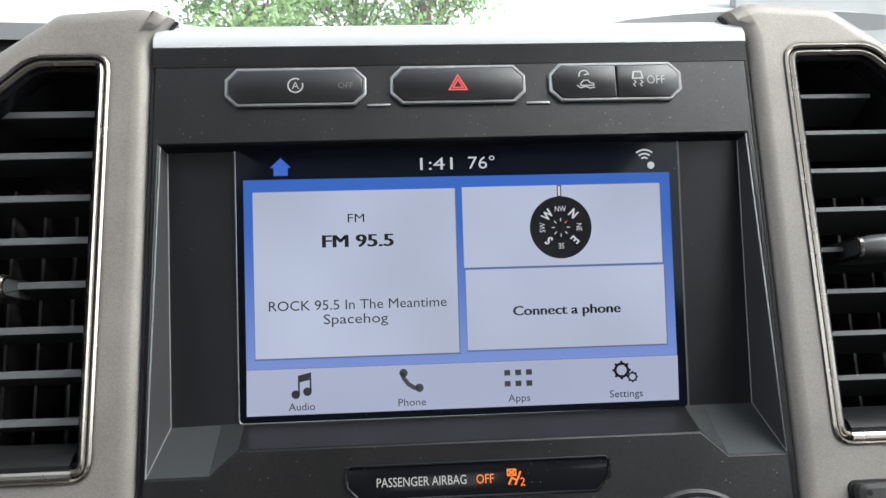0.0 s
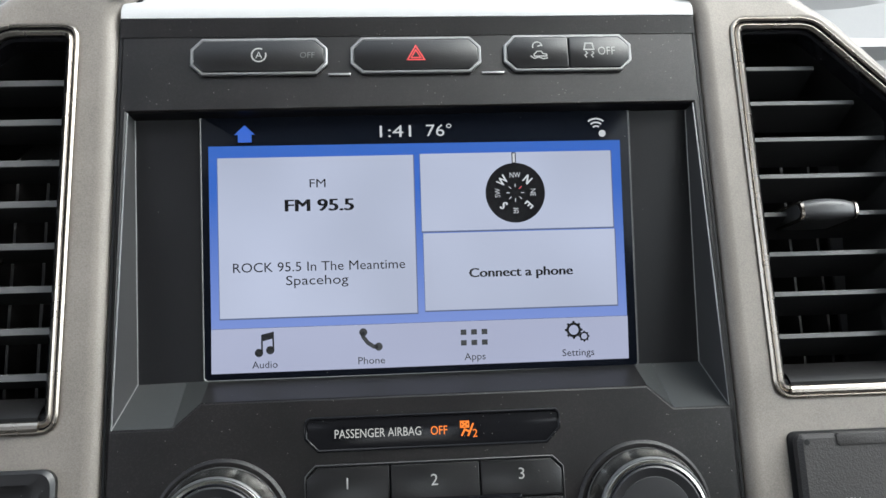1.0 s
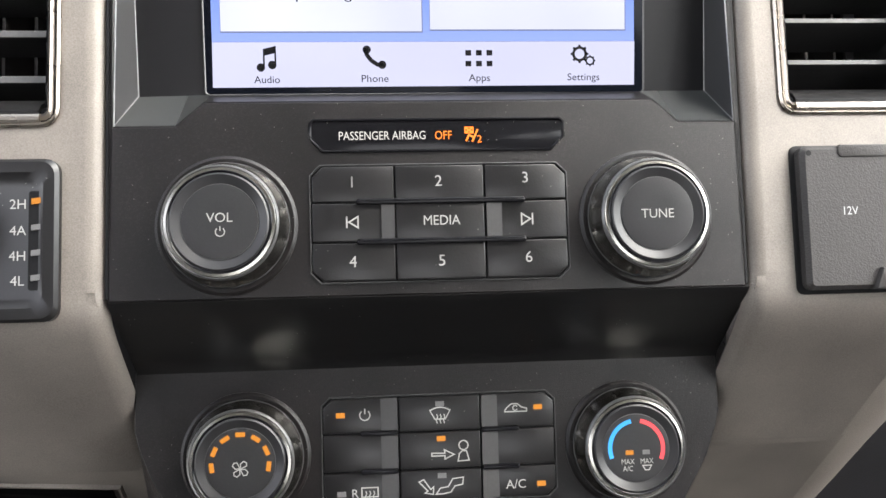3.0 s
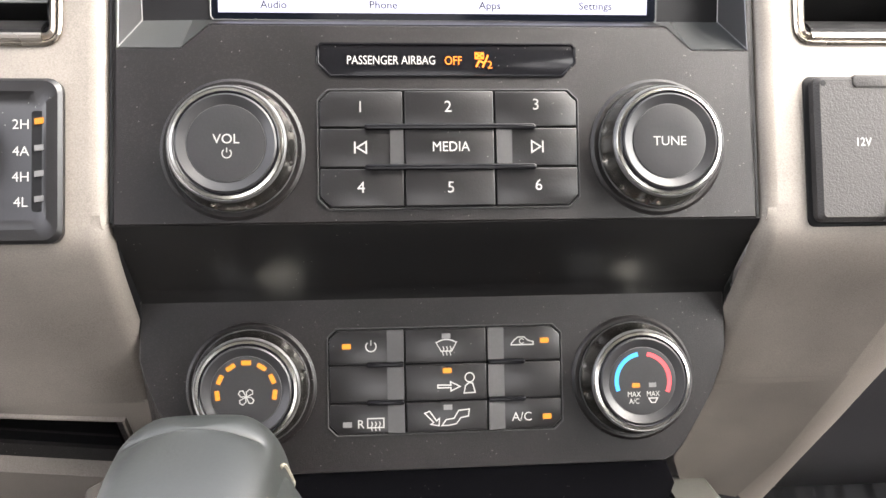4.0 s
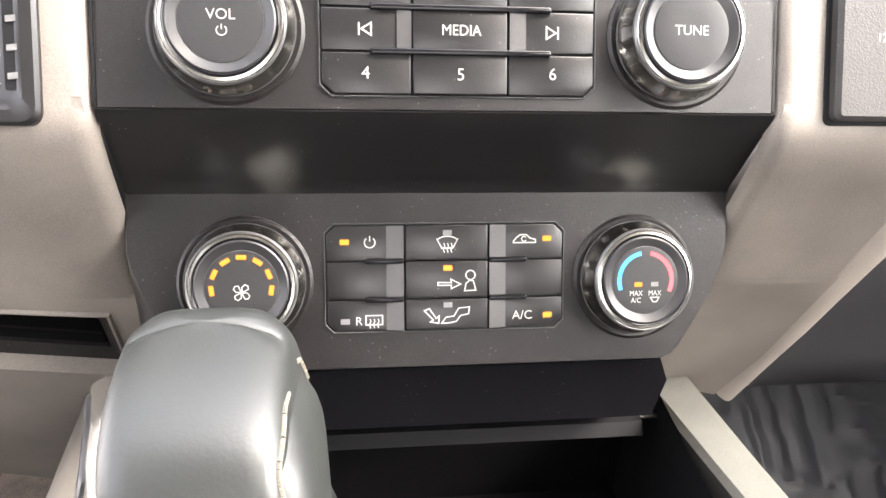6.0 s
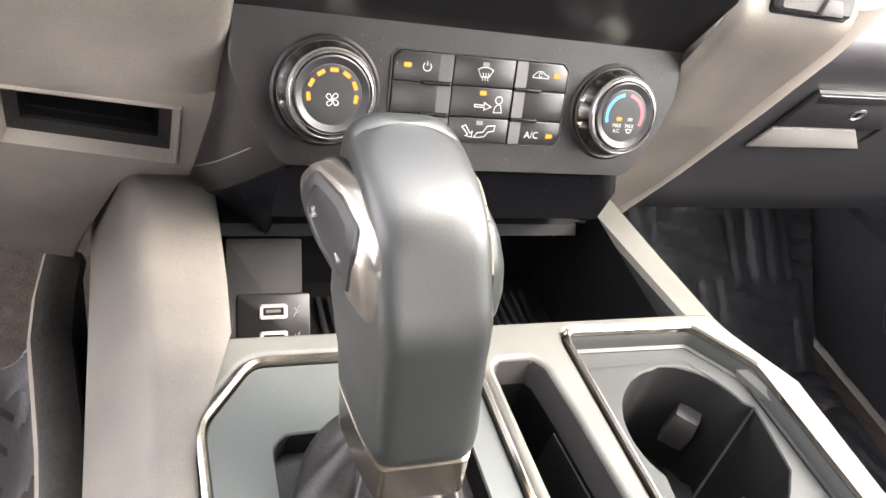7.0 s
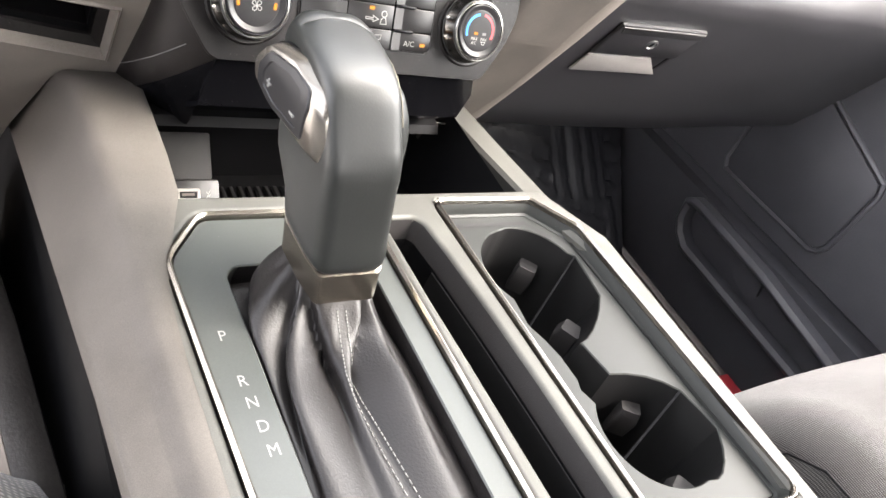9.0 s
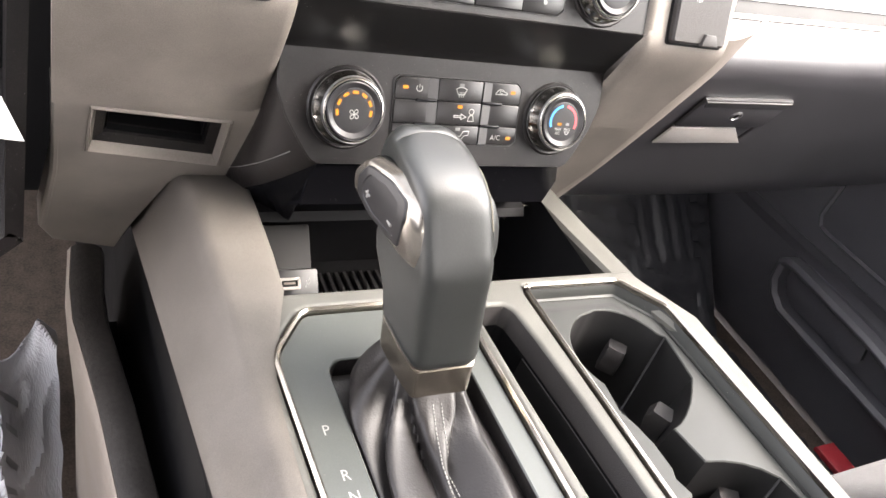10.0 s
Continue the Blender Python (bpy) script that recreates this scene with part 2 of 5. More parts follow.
FILM = clear("plastic_film", (0.88, 0.88, 0.89), 0.14, 0.8)
film_n, film_l = FILM.node_tree.nodes, FILM.node_tree.links
haze = film_n.new("ShaderNodeBsdfDiffuse")
haze.inputs["Color"].default_value = (0.75, 0.76, 0.78, 1)
hazed = film_n.new("ShaderNodeMixShader")
hazed.inputs[0].default_value = 0.3
crinkle = film_n.new("ShaderNodeTexNoise")
crinkle.inputs["Scale"].default_value, crinkle.inputs["Detail"].default_value = 40.0, 2.0
crumple = film_n.new("ShaderNodeBump")
crumple.inputs["Strength"].default_value, crumple.inputs["Distance"].default_value = 0.5, 0.008
film_l.new(crinkle.outputs["Fac"], crumple.inputs["Height"])
film_l.new(crumple.outputs["Normal"], haze.inputs["Normal"])
for node in film_n:
    if node.bl_idname == "ShaderNodeBsdfAnisotropic":
        film_l.new(crumple.outputs["Normal"], node.inputs["Normal"])
film_l.new(film_n["Material Output"].inputs["Surface"].links[0].from_socket, hazed.inputs[1])
film_l.new(haze.outputs[0], hazed.inputs[2])
film_l.new(hazed.outputs[0], film_n["Material Output"].inputs["Surface"])
LEAF = material("leaves", (0.10, 0.18, 0.045), 0.55, 0, 0, 900, 0.5, 8)
BARK = material("bark", (0.12, 0.09, 0.07), 0.9)
GROUND = material("pale_concrete", (0.48, 0.465, 0.44), 0.9, 0, 0, 900, 0.2, 0.5)


# ---- builders: all lengths in millimetres, meshes stored in metres ----
def tilted(y, z, degrees, x=0.0):
    """Local x right, y up along a face that leans back by so many degrees, z out of the face."""
    s, c = math.sin(radians(degrees)), math.cos(radians(degrees))
    return Matrix(((1, 0, 0, x), (0, s, -c, y), (0, c, s, z), (0, 0, 0, 1)))


STACK = tilted(0.2635, 0.731, 23.5)
SCREEN = tilted(0.290, 0.740, 15.47)
LOWER = tilted(0.228, 0.665, -22.8)
GLOVE = tilted(0.318, 0.581, -25.2)
FLAT = Matrix.Identity(4)


def thing(name, m=FLAT, label="", category="", group="", kind="", at=(0, 0, 0)):
    ob = new(name)
    ob.empty_display_size = 0.02
    ob.matrix_world = m @ Matrix.Translation([a * 0.001 for a in at])
    return tagged(ob, label, category, group, kind)


def finish(bm, name, mat, smooth=True):
    bmesh.ops.remove_doubles(bm, verts=bm.verts, dist=0.002)
    bmesh.ops.recalc_face_normals(bm, faces=bm.faces)
    bmesh.ops.scale(bm, vec=(0.001, 0.001, 0.001), verts=bm.verts)
    me = bpy.data.meshes.new(name)
    bm.to_mesh(me)
    bm.free()
    me.materials.append(mat)
    if smooth:
        me.polygons.foreach_set("use_smooth", [True] * len(me.polygons))
        me.set_sharp_from_angle(angle=radians(32))
    return me


def part(name, bm, mat, parent, label="", smooth=True):
    ob = new(name, finish(bm, name, mat, smooth))
    ob.parent = parent
    return tagged(ob, label)


def solo(name, bm, mat, m, label, category, group="", kind=""):
    ob = new(name, finish(bm, name, mat))
    ob.matrix_world = m
    return tagged(ob, label, category, group, kind)


def chamfered(x0, y0, x1, y1, c):
    """Rectangle with cut corners; c: one cut or four (from the lower left, anticlockwise)."""
    a, b, d, e = (c,) * 4 if not isinstance(c, tuple) else c
    pts = [(x0, y0 + a), (x0 + a, y0), (x1 - b, y0), (x1, y0 + b), (x1, y1 - d), (x1 - d, y1), (x0 + e, y1), (x0, y1 - e)]
    return [p for i, p in enumerate(pts) if (abs(p[0] - pts[i - 1][0]) + abs(p[1] - pts[i - 1][1])) > 0.01]


def rounded(x0, y0, x1, y1, r, n=4):
    pts = []
    for cx, cy, a0 in ((x0 + r, y0 + r, 180), (x1 - r, y0 + r, 270), (x1 - r, y1 - r, 0), (x0 + r, y1 - r, 90)):
        pts += [(cx + r * math.cos(radians(a0 + 90 * i / n)), cy + r * math.sin(radians(a0 + 90 * i / n))) for i in range(n + 1)]
    return pts


def soften(pts, d, n=4):
    """Rounds the corners of a closed outline, starting d from each."""
    out = []
    for i, p in enumerate(pts):
        a, b, c = Vector(pts[i - 1]), Vector(p), Vector(pts[(i + 1) % len(pts)])
        u, v = b + (a - b).normalized() * d, b + (c - b).normalized() * d
        for k in range(n + 1):
            t = k / n
            out.append(tuple(u * (1 - t) ** 2 + b * 2 * t * (1 - t) + v * t * t))
    return out


def inset(pts, d):
    """Moves a closed anticlockwise outline inwards by d."""
    out = []
    for i, p in enumerate(pts):
        a, b, c = Vector(pts[i - 1]), Vector(p), Vector(pts[(i + 1) % len(pts)])
        u, v = (b - a).normalized(), (c - b).normalized()
        n1, n2 = Vector((-u.y, u.x)), Vector((-v.y, v.x))
        k = (n1 + n2)
        out.append(tuple(b + k * (d / max(0.3, 1 + n1.dot(n2)))))
    return out


def loft(loops, cap0=True, cap1=True, closed=True, bm=None):
    """Skin through loops of equal length; each point is (x, y, z)."""
    bm = bm or bmesh.new()
    rings = [[bm.verts.new(p) for p in loop] for loop in loops]
    n = len(rings[0])
    for a, b in zip(rings, rings[1:]):
        for i in range(n if closed else n - 1):
            j = (i + 1) % n
            bm.faces.new((a[i], a[j], b[j], b[i]))
    if cap0:
        bm.faces.new(rings[0][::-1])
    if cap1:
        bm.faces.new(rings[-1])
    return bm


def at_height(pts, w):
    return [(x, y, w) for x, y in pts]


def prism(pts, w0, w1, bev=0.0, bm=None, back=True):
    """Slab on an outline, with a rounded front edge of radius bev."""
    loops = [at_height(pts, w0)]
    if bev:
        loops += [at_height(pts, w1 - bev), at_height(inset(pts, bev * 0.3), w1 - bev * 0.3), at_height(inset(pts, bev), w1)]
    else:
        loops.append(at_height(pts, w1))
    return loft(loops, back, True, True, bm)


def band(outer, inner, w0, w1, bev=0.0, bm=None):
    """Closed frame between two outlines of equal length."""
    loops = [at_height(outer, w0), at_height(outer, w1 - bev)]
    if bev:
        loops += [at_height(inset(outer, bev), w1), at_height(inset(inner, -bev), w1)]
    else:
        loops.append(at_height(inner, w1))
    loops += [at_height(inner, w1 - bev), at_height(inner, w0)]
    return loft(loops, False, False, True, bm)


def holed(outer, holes, w0, w1, bev=0.0, steps=1, hole_bev=None):
    """Slab with openings through it, its front edges rounded off in a number of steps."""
    bm = bmesh.new()
    edges = []
    for k, pts in enumerate([outer] + holes):
        s = 1 if k == 0 else -1
        bev = bev if k == 0 or hole_bev is None else hole_bev
        rings = [at_height(pts, w0)]
        for q in range(steps + 1 if bev else 1):
            a = 0.5 * math.pi * q / steps
            rings.append(at_height(inset(pts, s * bev * (1 - math.cos(a))), w1 - bev * (1 - math.sin(a))))
        if bev:
            rings.append(at_height(inset(pts, s * (bev + 0.6)), w1))
        rings = [[bm.verts.new(p) for p in ring] for ring in rings]
        n = len(pts)
        for lo, hi in zip(rings, rings[1:]):
            for i in range(n):
                j = (i + 1) % n
                bm.faces.new((hi[i], hi[j], lo[j], lo[i]))
        edges += [bm.edges.get((rings[-1][i], rings[-1][(i + 1) % n])) for i in range(n)]
    bmesh.ops.triangle_fill(bm, use_beauty=True, use_dissolve=False, edges=edges)
    return bm


def box(x0, x1, y0, y1, z0, z1, bev=0.0, bm=None):
    return prism([(x0, y0), (x1, y0), (x1, y1), (x0, y1)], z0, z1, bev, bm)


def turned(profile, cx=0.0, cy=0.0, n=64, wobble=None, bm=None):
    """Turned body about the local z axis: profile of (radius, height)."""
    loops = []
    for r, w in profile:
        loop = []
        for i in range(n):
            a = 2 * math.pi * i / n
            k = wobble(a, w) if wobble else 1.0
            loop.append((cx + r * k * math.cos(a), cy + r * k * math.sin(a), w))
        loops.append(loop)
    return loft(loops, True, True, True, bm)


def stroke(pts, width, w0, w1, bm=None, closed=False):
    """Flat line of a width along points, raised from w0 to w1."""
    bm = bm or bmesh.new()
    v = [Vector(p) for p in pts]
    n = len(v)
    left, right = [], []
    for i in range(n):
        a = v[i - 1] if (i or closed) else v[i]
        b = v[(i + 1) % n] if (i < n - 1 or closed) else v[i]
        d1 = (v[i] - a).normalized() if (v[i] - a).length else (b - v[i]).normalized()
        d2 = (b - v[i]).normalized() if (b - v[i]).length else d1
        m1, m2 = Vector((-d1.y, d1.x)), Vector((-d2.y, d2.x))
        k = (m1 + m2) / max(0.35, 1 + m1.dot(m2))
        left.append(v[i] + k * width / 2)
        right.append(v[i] - k * width / 2)
    tl = [bm.verts.new((p.x, p.y, w1)) for p in left]
    tr = [bm.verts.new((p.x, p.y, w1)) for p in right]
    for i in range(n if closed else n - 1):
        j = (i + 1) % n
        bm.faces.new((tl[i], tr[i], tr[j], tl[j]))
    return bm


def arc(cx, cy, r, a0, a1, n=20):
    return [(cx + r * math.cos(radians(a0 + (a1 - a0) * i / n)), cy + r * math.sin(radians(a0 + (a1 - a0) * i / n))) for i in range(n + 1)]


def lettering(body, x, y, w, cap, mat, parent, bold=0.0, wide=1.0, turn=0.0, align="CENTER", span=0.0):
    """Flat printed word; cap: height of its capitals."""
    cu = bpy.data.curves.new("lettering", "FONT")
    cu.body, cu.size, cu.align_x, cu.align_y = body, 1.0, align, "BOTTOM_BASELINE"
    cu.resolution_u = 3
    ob = new("lettering", cu)
    me = bpy.data.meshes.new_from_object(ob.evaluated_get(bpy.context.evaluated_depsgraph_get()))
    bpy.data.objects.remove(ob)
    bpy.data.curves.remove(cu)
    s = cap / 0.70 * 0.001
    if bold < 0.035:
        bold = 0.0
    if span:
        xs = [q.co.x for q in me.vertices]
        wide = span * 0.001 / s / (max(xs) - min(xs))
    me.transform(Matrix.Translation((x * 0.001, y * 0.001, w * 0.001)) @ pose(0, 0, 0, 0, 0, turn) @ Matrix.Diagonal((s * wide, s, 1, 1)) @ Matrix.Translation((0, -0.35, 0)))
    if bold:
        bm = bmesh.new()
        bm.from_mesh(me)
        for k in (1, 2, 3):
            more = bmesh.ops.duplicate(bm, geom=bm.faces[:] if k == 1 else first)
            first = [f for f in more["geom"] if isinstance(f, bmesh.types.BMFace)]
            bmesh.ops.translate(bm, vec=(cap * bold * 0.0009, 0, 0.000004), verts=list({q for f in first for q in f.verts}))
        bm.to_mesh(me)
        bm.free()
    me.materials.clear()
    me.materials.append(mat)
    out = new("lettering", me)
    out.parent = parent
    return out


def tube(pts, r, n=10, bm=None):
    """Round rod along points in space."""
    v = [Vector(p) for p in pts]
    loops = []
    for i, p in enumerate(v):
        d = (v[min(i + 1, len(v) - 1)] - v[max(i - 1, 0)]).normalized()
        a = d.orthogonal().normalized() if abs(d.z) > 0.95 else d.cross(Vector((0, 0, 1))).normalized()
        b = d.cross(a)
        loops.append([tuple(p + (a * math.cos(2 * math.pi * k / n) + b * math.sin(2 * math.pi * k / n)) * r) for k in range(n)])
    return loft(loops, True, True, True, bm)


def sheet(rows, thick, bm=None, flip=False):
    """Skin through rows of points with a thickness along its own normal."""
    bm = bm or bmesh.new()
    grid = [[Vector(p) for p in row] for row in rows]
    nr, nc = len(grid), len(grid[0])

    def normal(i, j):
        a = grid[min(i + 1, nr - 1)][j] - grid[max(i - 1, 0)][j]
        b = grid[i][min(j + 1, nc - 1)] - grid[i][max(j - 1, 0)]
        return a.cross(b).normalized() * (-1 if flip else 1)

    front = [[bm.verts.new(grid[i][j]) for j in range(nc)] for i in range(nr)]
    rear = [[bm.verts.new(grid[i][j] - normal(i, j) * thick) for j in range(nc)] for i in range(nr)]
    for i in range(nr - 1):
        for j in range(nc - 1):
            bm.faces.new((front[i][j], front[i + 1][j], front[i + 1][j + 1], front[i][j + 1]))
            bm.faces.new((rear[i][j], rear[i][j + 1], rear[i + 1][j + 1], rear[i + 1][j]))
    for i in range(nr - 1):
        for j in (0, nc - 1):
            bm.faces.new((front[i][j], rear[i][j], rear[i + 1][j], front[i + 1][j]))
    for j in range(nc - 1):
        for i in (0, nr - 1):
            bm.faces.new((front[i][j], front[i][j + 1], rear[i][j + 1], rear[i][j]))
    return bm


# ---- the cabin shell and the ground outside ----
def slab(name, x0, x1, y0, y1, z0, z1, mat, label, category):
    return solo(name, box(x0, x1, y0, y1, z0, z1), mat, FLAT, label, category, kind="structure")


slab("floor", -860, 860, -1700, 900, 20, 40, CARPET, "brown carpeted cabin floor", "floor")
slab("wall_front", -860, 860, 900, 930, 40, 880, DARK, "dark firewall below the windscreen", "wall")
slab("wall_rear", -900, 900, -1730, -1700, 20, 740, REARCLOTH, "dark rear cabin wall", "wall")
slab("ceiling", -700, 700, -1730, 0, 1330, 1350, HEADLINER, "pale cloth headliner", "ceiling")
slab("wall_right", 870, 900, -1700, 900, 20, 740, DOORPLASTIC, "dark lower door wall", "wall")
# Front stretch up to y 60 added unseen, to block doorway light.
slab("wall_left_light_block", -900, -870, -1700, 60, 20, 740, DOORPLASTIC, "dark lower door wall", "wall")
slab("wall_left_kick", -900, -870, 620, 900, 20, 740, DOORPLASTIC, "dark kick panel beside the open driver door", "wall")
slab("door_sill", -900, -860, 60, 620, 0, 60, DOORPLASTIC, "dark sill of the driver doorway, narrowed to cut light", "sill")
for s, side in ((-1, "left"), (1, "right")):
    for y in (-700, -1690):
        bm = loft([[(s * 900, y, 740), (s * 900, y + 90, 740), (s * 870, y + 90, 740), (s * 870, y, 740)],
                   [(s * 720, y, 1340), (s * 720, y + 90, 1340), (s * 690, y + 90, 1340), (s * 690, y, 1340)]])
        solo("pillar_" + side, bm, HEADLINER, FLAT, "pale cabin pillar between the windows", "pillar", kind="structure")
    bm = tube([(s * 860, 920, 860), (s * 800, 510, 1120), (s * 700, 10, 1335)], 38, 12)
    solo("windscreen_pillar_" + side, bm, HEADLINER, FLAT, "pale sloping windscreen pillar", "pillar", kind="structure")
    for y0, y1, y2, glass, words in ((780, -610, 20, GLASS, "clear front side window glass"), (-612, -1690, -612, TINTED, "dark tinted rear side window glass"))[1 if s < 0 else 0:]:
        bm = sheet([[(s * 885, y0, 740), (s * 885, y1, 740)], [(s * 705, y2, 1335), (s * 705, y1, 1335)]], 4)
        w = solo("side_window_" + side, bm, glass, FLAT, words, "window", kind="structure")
        w.visible_shadow = False
bm = sheet([[(-850, 930, 860), (0, 1010, 860), (850, 930, 860)], [(-700, 10, 1338), (0, 40, 1345), (700, 10, 1338)]], 5)
w = solo("windscreen", bm, GLASS, FLAT, "clear sloping windscreen", "window", kind="structure")
w.visible_shadow = False
bm = sheet([[(-700, -1715, 740), (700, -1715, 740)], [(-650, -1715, 1330), (650, -1715, 1330)]], 4)
w = solo("rear_window", bm, TINTED, FLAT, "dark tinted rear window glass", "window", kind="structure")
w.visible_shadow = False
bm = bmesh.new()
ring = [bm.verts.new((2000000 * math.cos(2 * math.pi * i / 48), 2000000 * math.sin(2 * math.pi * i / 48), -900)) for i in range(48)]
bm.faces.new(ring)
solo("ground", bm, GROUND, FLAT, "pale parking lot ground", "ground", kind="structure")


def tree(x, y, height, spread, seed):
    """Broad tree: tapered trunk, limbs, and a crown of many small leaf blades."""
    rnd = random.Random(seed)
    t = thing("tree", Matrix.Translation((x, y, -0.9)), "green leafy tree beyond the windscreen", "tree", "trees outside")
    h = height * 1000
    part("trunk", tube([(0, 0, 0), (60, 30, h * 0.3), (0, 80, h * 0.7)], 170, 8), BARK, t)
    bm = bmesh.new()
    tips = []
    for i in range(9):
        a, up = rnd.uniform(0, 6.28), rnd.uniform(0.45, 0.95) * h
        tip = Vector((math.cos(a) * spread * 700, math.sin(a) * spread * 700, up))
        tube([(0, 50, h * 0.35), tuple(tip * 0.6 + Vector((0, 0, h * 0.2))), tuple(tip)], 45, 5, bm)
        tips.append(tip)
    part("limbs", bm, BARK, t)
    verts, faces = [], []
    for k in range(70):
        base = rnd.choice(tips)
        c = base + Vector((rnd.gauss(0, 1), rnd.gauss(0, 1), rnd.gauss(0, 0.7))) * spread * 330
        for q in range(55):
            p = c + Vector((rnd.gauss(0, 1), rnd.gauss(0, 1), rnd.gauss(0, 0.8))) * 320
            d = Vector((rnd.uniform(-1, 1), rnd.uniform(-1, 1), rnd.uniform(-1, 1))).normalized() * rnd.uniform(70, 130)
            e = d.orthogonal().normalized() * d.length * 0.5
            i = len(verts)
            verts += [tuple((p - d) * 0.001), tuple((p + e) * 0.001), tuple((p + d) * 0.001), tuple((p - e) * 0.001)]
            faces.append((i, i + 1, i + 2, i + 3))
    me = bpy.data.meshes.new("crown")
    me.from_pydata(verts, [], faces)
    me.materials.append(LEAF)
    crown = new("crown", me)
    crown.parent = t


tree(-3.9, 22.0, 5.4, 1.6, 1)
tree(-1.2, 24.0, 6.0, 2.2, 2)
tree(0.9, 23.0, 5.6, 1.7, 3)

# ---- dash pad ----
dash = thing("dashboard", FLAT, "grey dash pad over the centre stack", "dashboard", kind="structure", at=(0, 360, 880))
dash.matrix_world = FLAT
part("top_pad", sheet([[(x, y, z) for x in (-880, -500, -200, -127, 127, 200, 500, 880)] for y, z in ((395, 860), (420, 876), (470, 884), (700, 880), (1000, 868))], 12), DASHTOP, dash)


def hump(x0, x1):
    return sheet([[(x0 + (x1 - x0) * i / 8, y, 884 + h * math.sin(math.pi * i / 8) ** 0.7) for i in range(9)] for y, h in ((400, 8), (450, 20), (560, 22), (680, 4))], 8)


part("instrument_hood", hump(-620, -95), DASHTOP, dash)
part("speaker_hood", hump(70, 260), DASHTOP, dash)

# ---- centre stack: upper black panel, screen recess, ledge ----
def recess_w(v):
    return -20.7 + 0.141 * (v - 18.8) - 0.6


stack = thing("center_stack", STACK, "matte black centre stack panel with dust specks", "dashboard panel")
hole = [(-119, -1.5), (-96.5, -1.5), (-86, 7.5), (87, 7.5), (97, -1.5), (119.6, -1.5), (117.6, 125), (-117.6, 124)]
part("face_panel", holed([(-121, -67.5), (121, -67.5), (121, 166), (-121, 166)], [hole], -30, 0, 0.9), BLACK, stack)
floor_loop = [(-116.6, 15.6), (-97, 16), (-88, 16.2), (89, 16.6), (97, 16.6), (117.6, 16.6), (116.5, 124), (-116.5, 123)]
rim3 = [(x, y, -0.6) for x, y in hole]
deep3 = [(x, y, recess_w(y)) for x, y in floor_loop]
bm = bmesh.new()
bm.faces.new([bm.verts.new(p) for p in deep3])
part("recess_back", bm, SOFT, stack, "dark recessed surround of the screen")
bm = bmesh.new()
bm.faces.new([bm.verts.new(p) for p in (rim3[6], rim3[7], deep3[7], deep3[6])])
part("recess_top", bm, SOFT, stack)
# Fins and shelf corners: same black plastic, caught sky light painted as grey.
for i, j, kind_name, mat, words in ((0, 1, "shelf_corner", SHELF, "shelf corner, sky light painted grey"), (4, 5, "shelf_corner", SHELF, "shelf corner, sky light painted grey"), (1, 2, "shelf_step", SHELF, ""), (3, 4, "shelf_step", SHELF, ""), (2, 3, "shelf", LEDGE, "sloping black shelf under the screen"), (7, 0, "side_fin", FIN, "slanted side fin, sky light painted grey"), (5, 6, "side_fin", FIN, "slanted side fin, sky light painted grey")):
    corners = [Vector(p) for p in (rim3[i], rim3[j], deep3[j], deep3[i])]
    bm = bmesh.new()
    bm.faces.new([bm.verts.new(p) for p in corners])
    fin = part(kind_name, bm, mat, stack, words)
    if kind_name == "side_fin":
        # Rods stand in for highlights along the fin's edges.
        part("fin_glint", tube([tuple(corners[0]), tuple(corners[1])], 0.35, 6), RIM, fin, "edge highlight drawn as a thin rod")
        part("fin_glint", tube([tuple(corners[2]), tuple(corners[3])], 0.3, 6), RIM, fin, "edge highlight drawn as a thin rod")
        low = (corners[1], corners[2]) if i == 7 else (corners[0], corners[3])
        part("fin_glint", tube([tuple(low[0]), tuple(low[1])], 0.3, 6), RIM, fin, "edge highlight drawn as a thin rod")
prof = [(157, -2.7), (161, -2.1), (164.6, -1.5)]
part("upper_roll", sheet([[(x, v, w) for x in (-121, -60, 0, 60, 121)] for v, w in prof], 3), BLACK, stack, "rounded black upper edge")
# Upper part of the black roll, painted pale for sky glancing off it.
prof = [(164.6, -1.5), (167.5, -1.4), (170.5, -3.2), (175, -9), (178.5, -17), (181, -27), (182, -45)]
part("top_roll", sheet([[(x, v, w) for x in (-121, -60, 0, 60, 121)] for v, w in prof], 3), DASHTOP, stack, "rounded top edge, brightened pale")
prof = [(-67.4, -0.2), (-69.5, -2.2), (-73, -6.5), (-82, -18), (-90, -28), (-94, -33.2), (-97, -35)]
part("under_ledge", sheet([[(x, v, w) for x in (-121, -60, 0, 60, 122)] for v, w in prof], 3), LEDGE, stack, "dark sloping ledge under the radio")

# rows of pushbuttons above the screen
def button_pod(x0, y0, x1, y1, label, splits=()):
    t = thing("dash_button", STACK, label, "button", "buttons above the screen")
    out = chamfered(x0, y0, x1, y1, 4.6)
    part("rim", band(out, inset(out, 1.5), -0.5, 1.6, 0.4), RIM, t, "bright satin rim")
    xs = [x0 + 1.4, *splits, x1 - 1.4]
    for i, (a, b) in enumerate(zip(xs, xs[1:])):
        c = (3.9 if i == 0 else 0.4, 3.9 if i == len(xs) - 2 else 0.4)
        o = chamfered(a + (0.15 if i else 0), y0 + 1.2, b - (0.15 if i < len(xs) - 2 else 0), y1 - 1.5, (c[0], c[1], c[1], c[0]))
        part("key", prism(o, -0.5, 2.3, 0.7), KEY, t)
    return t


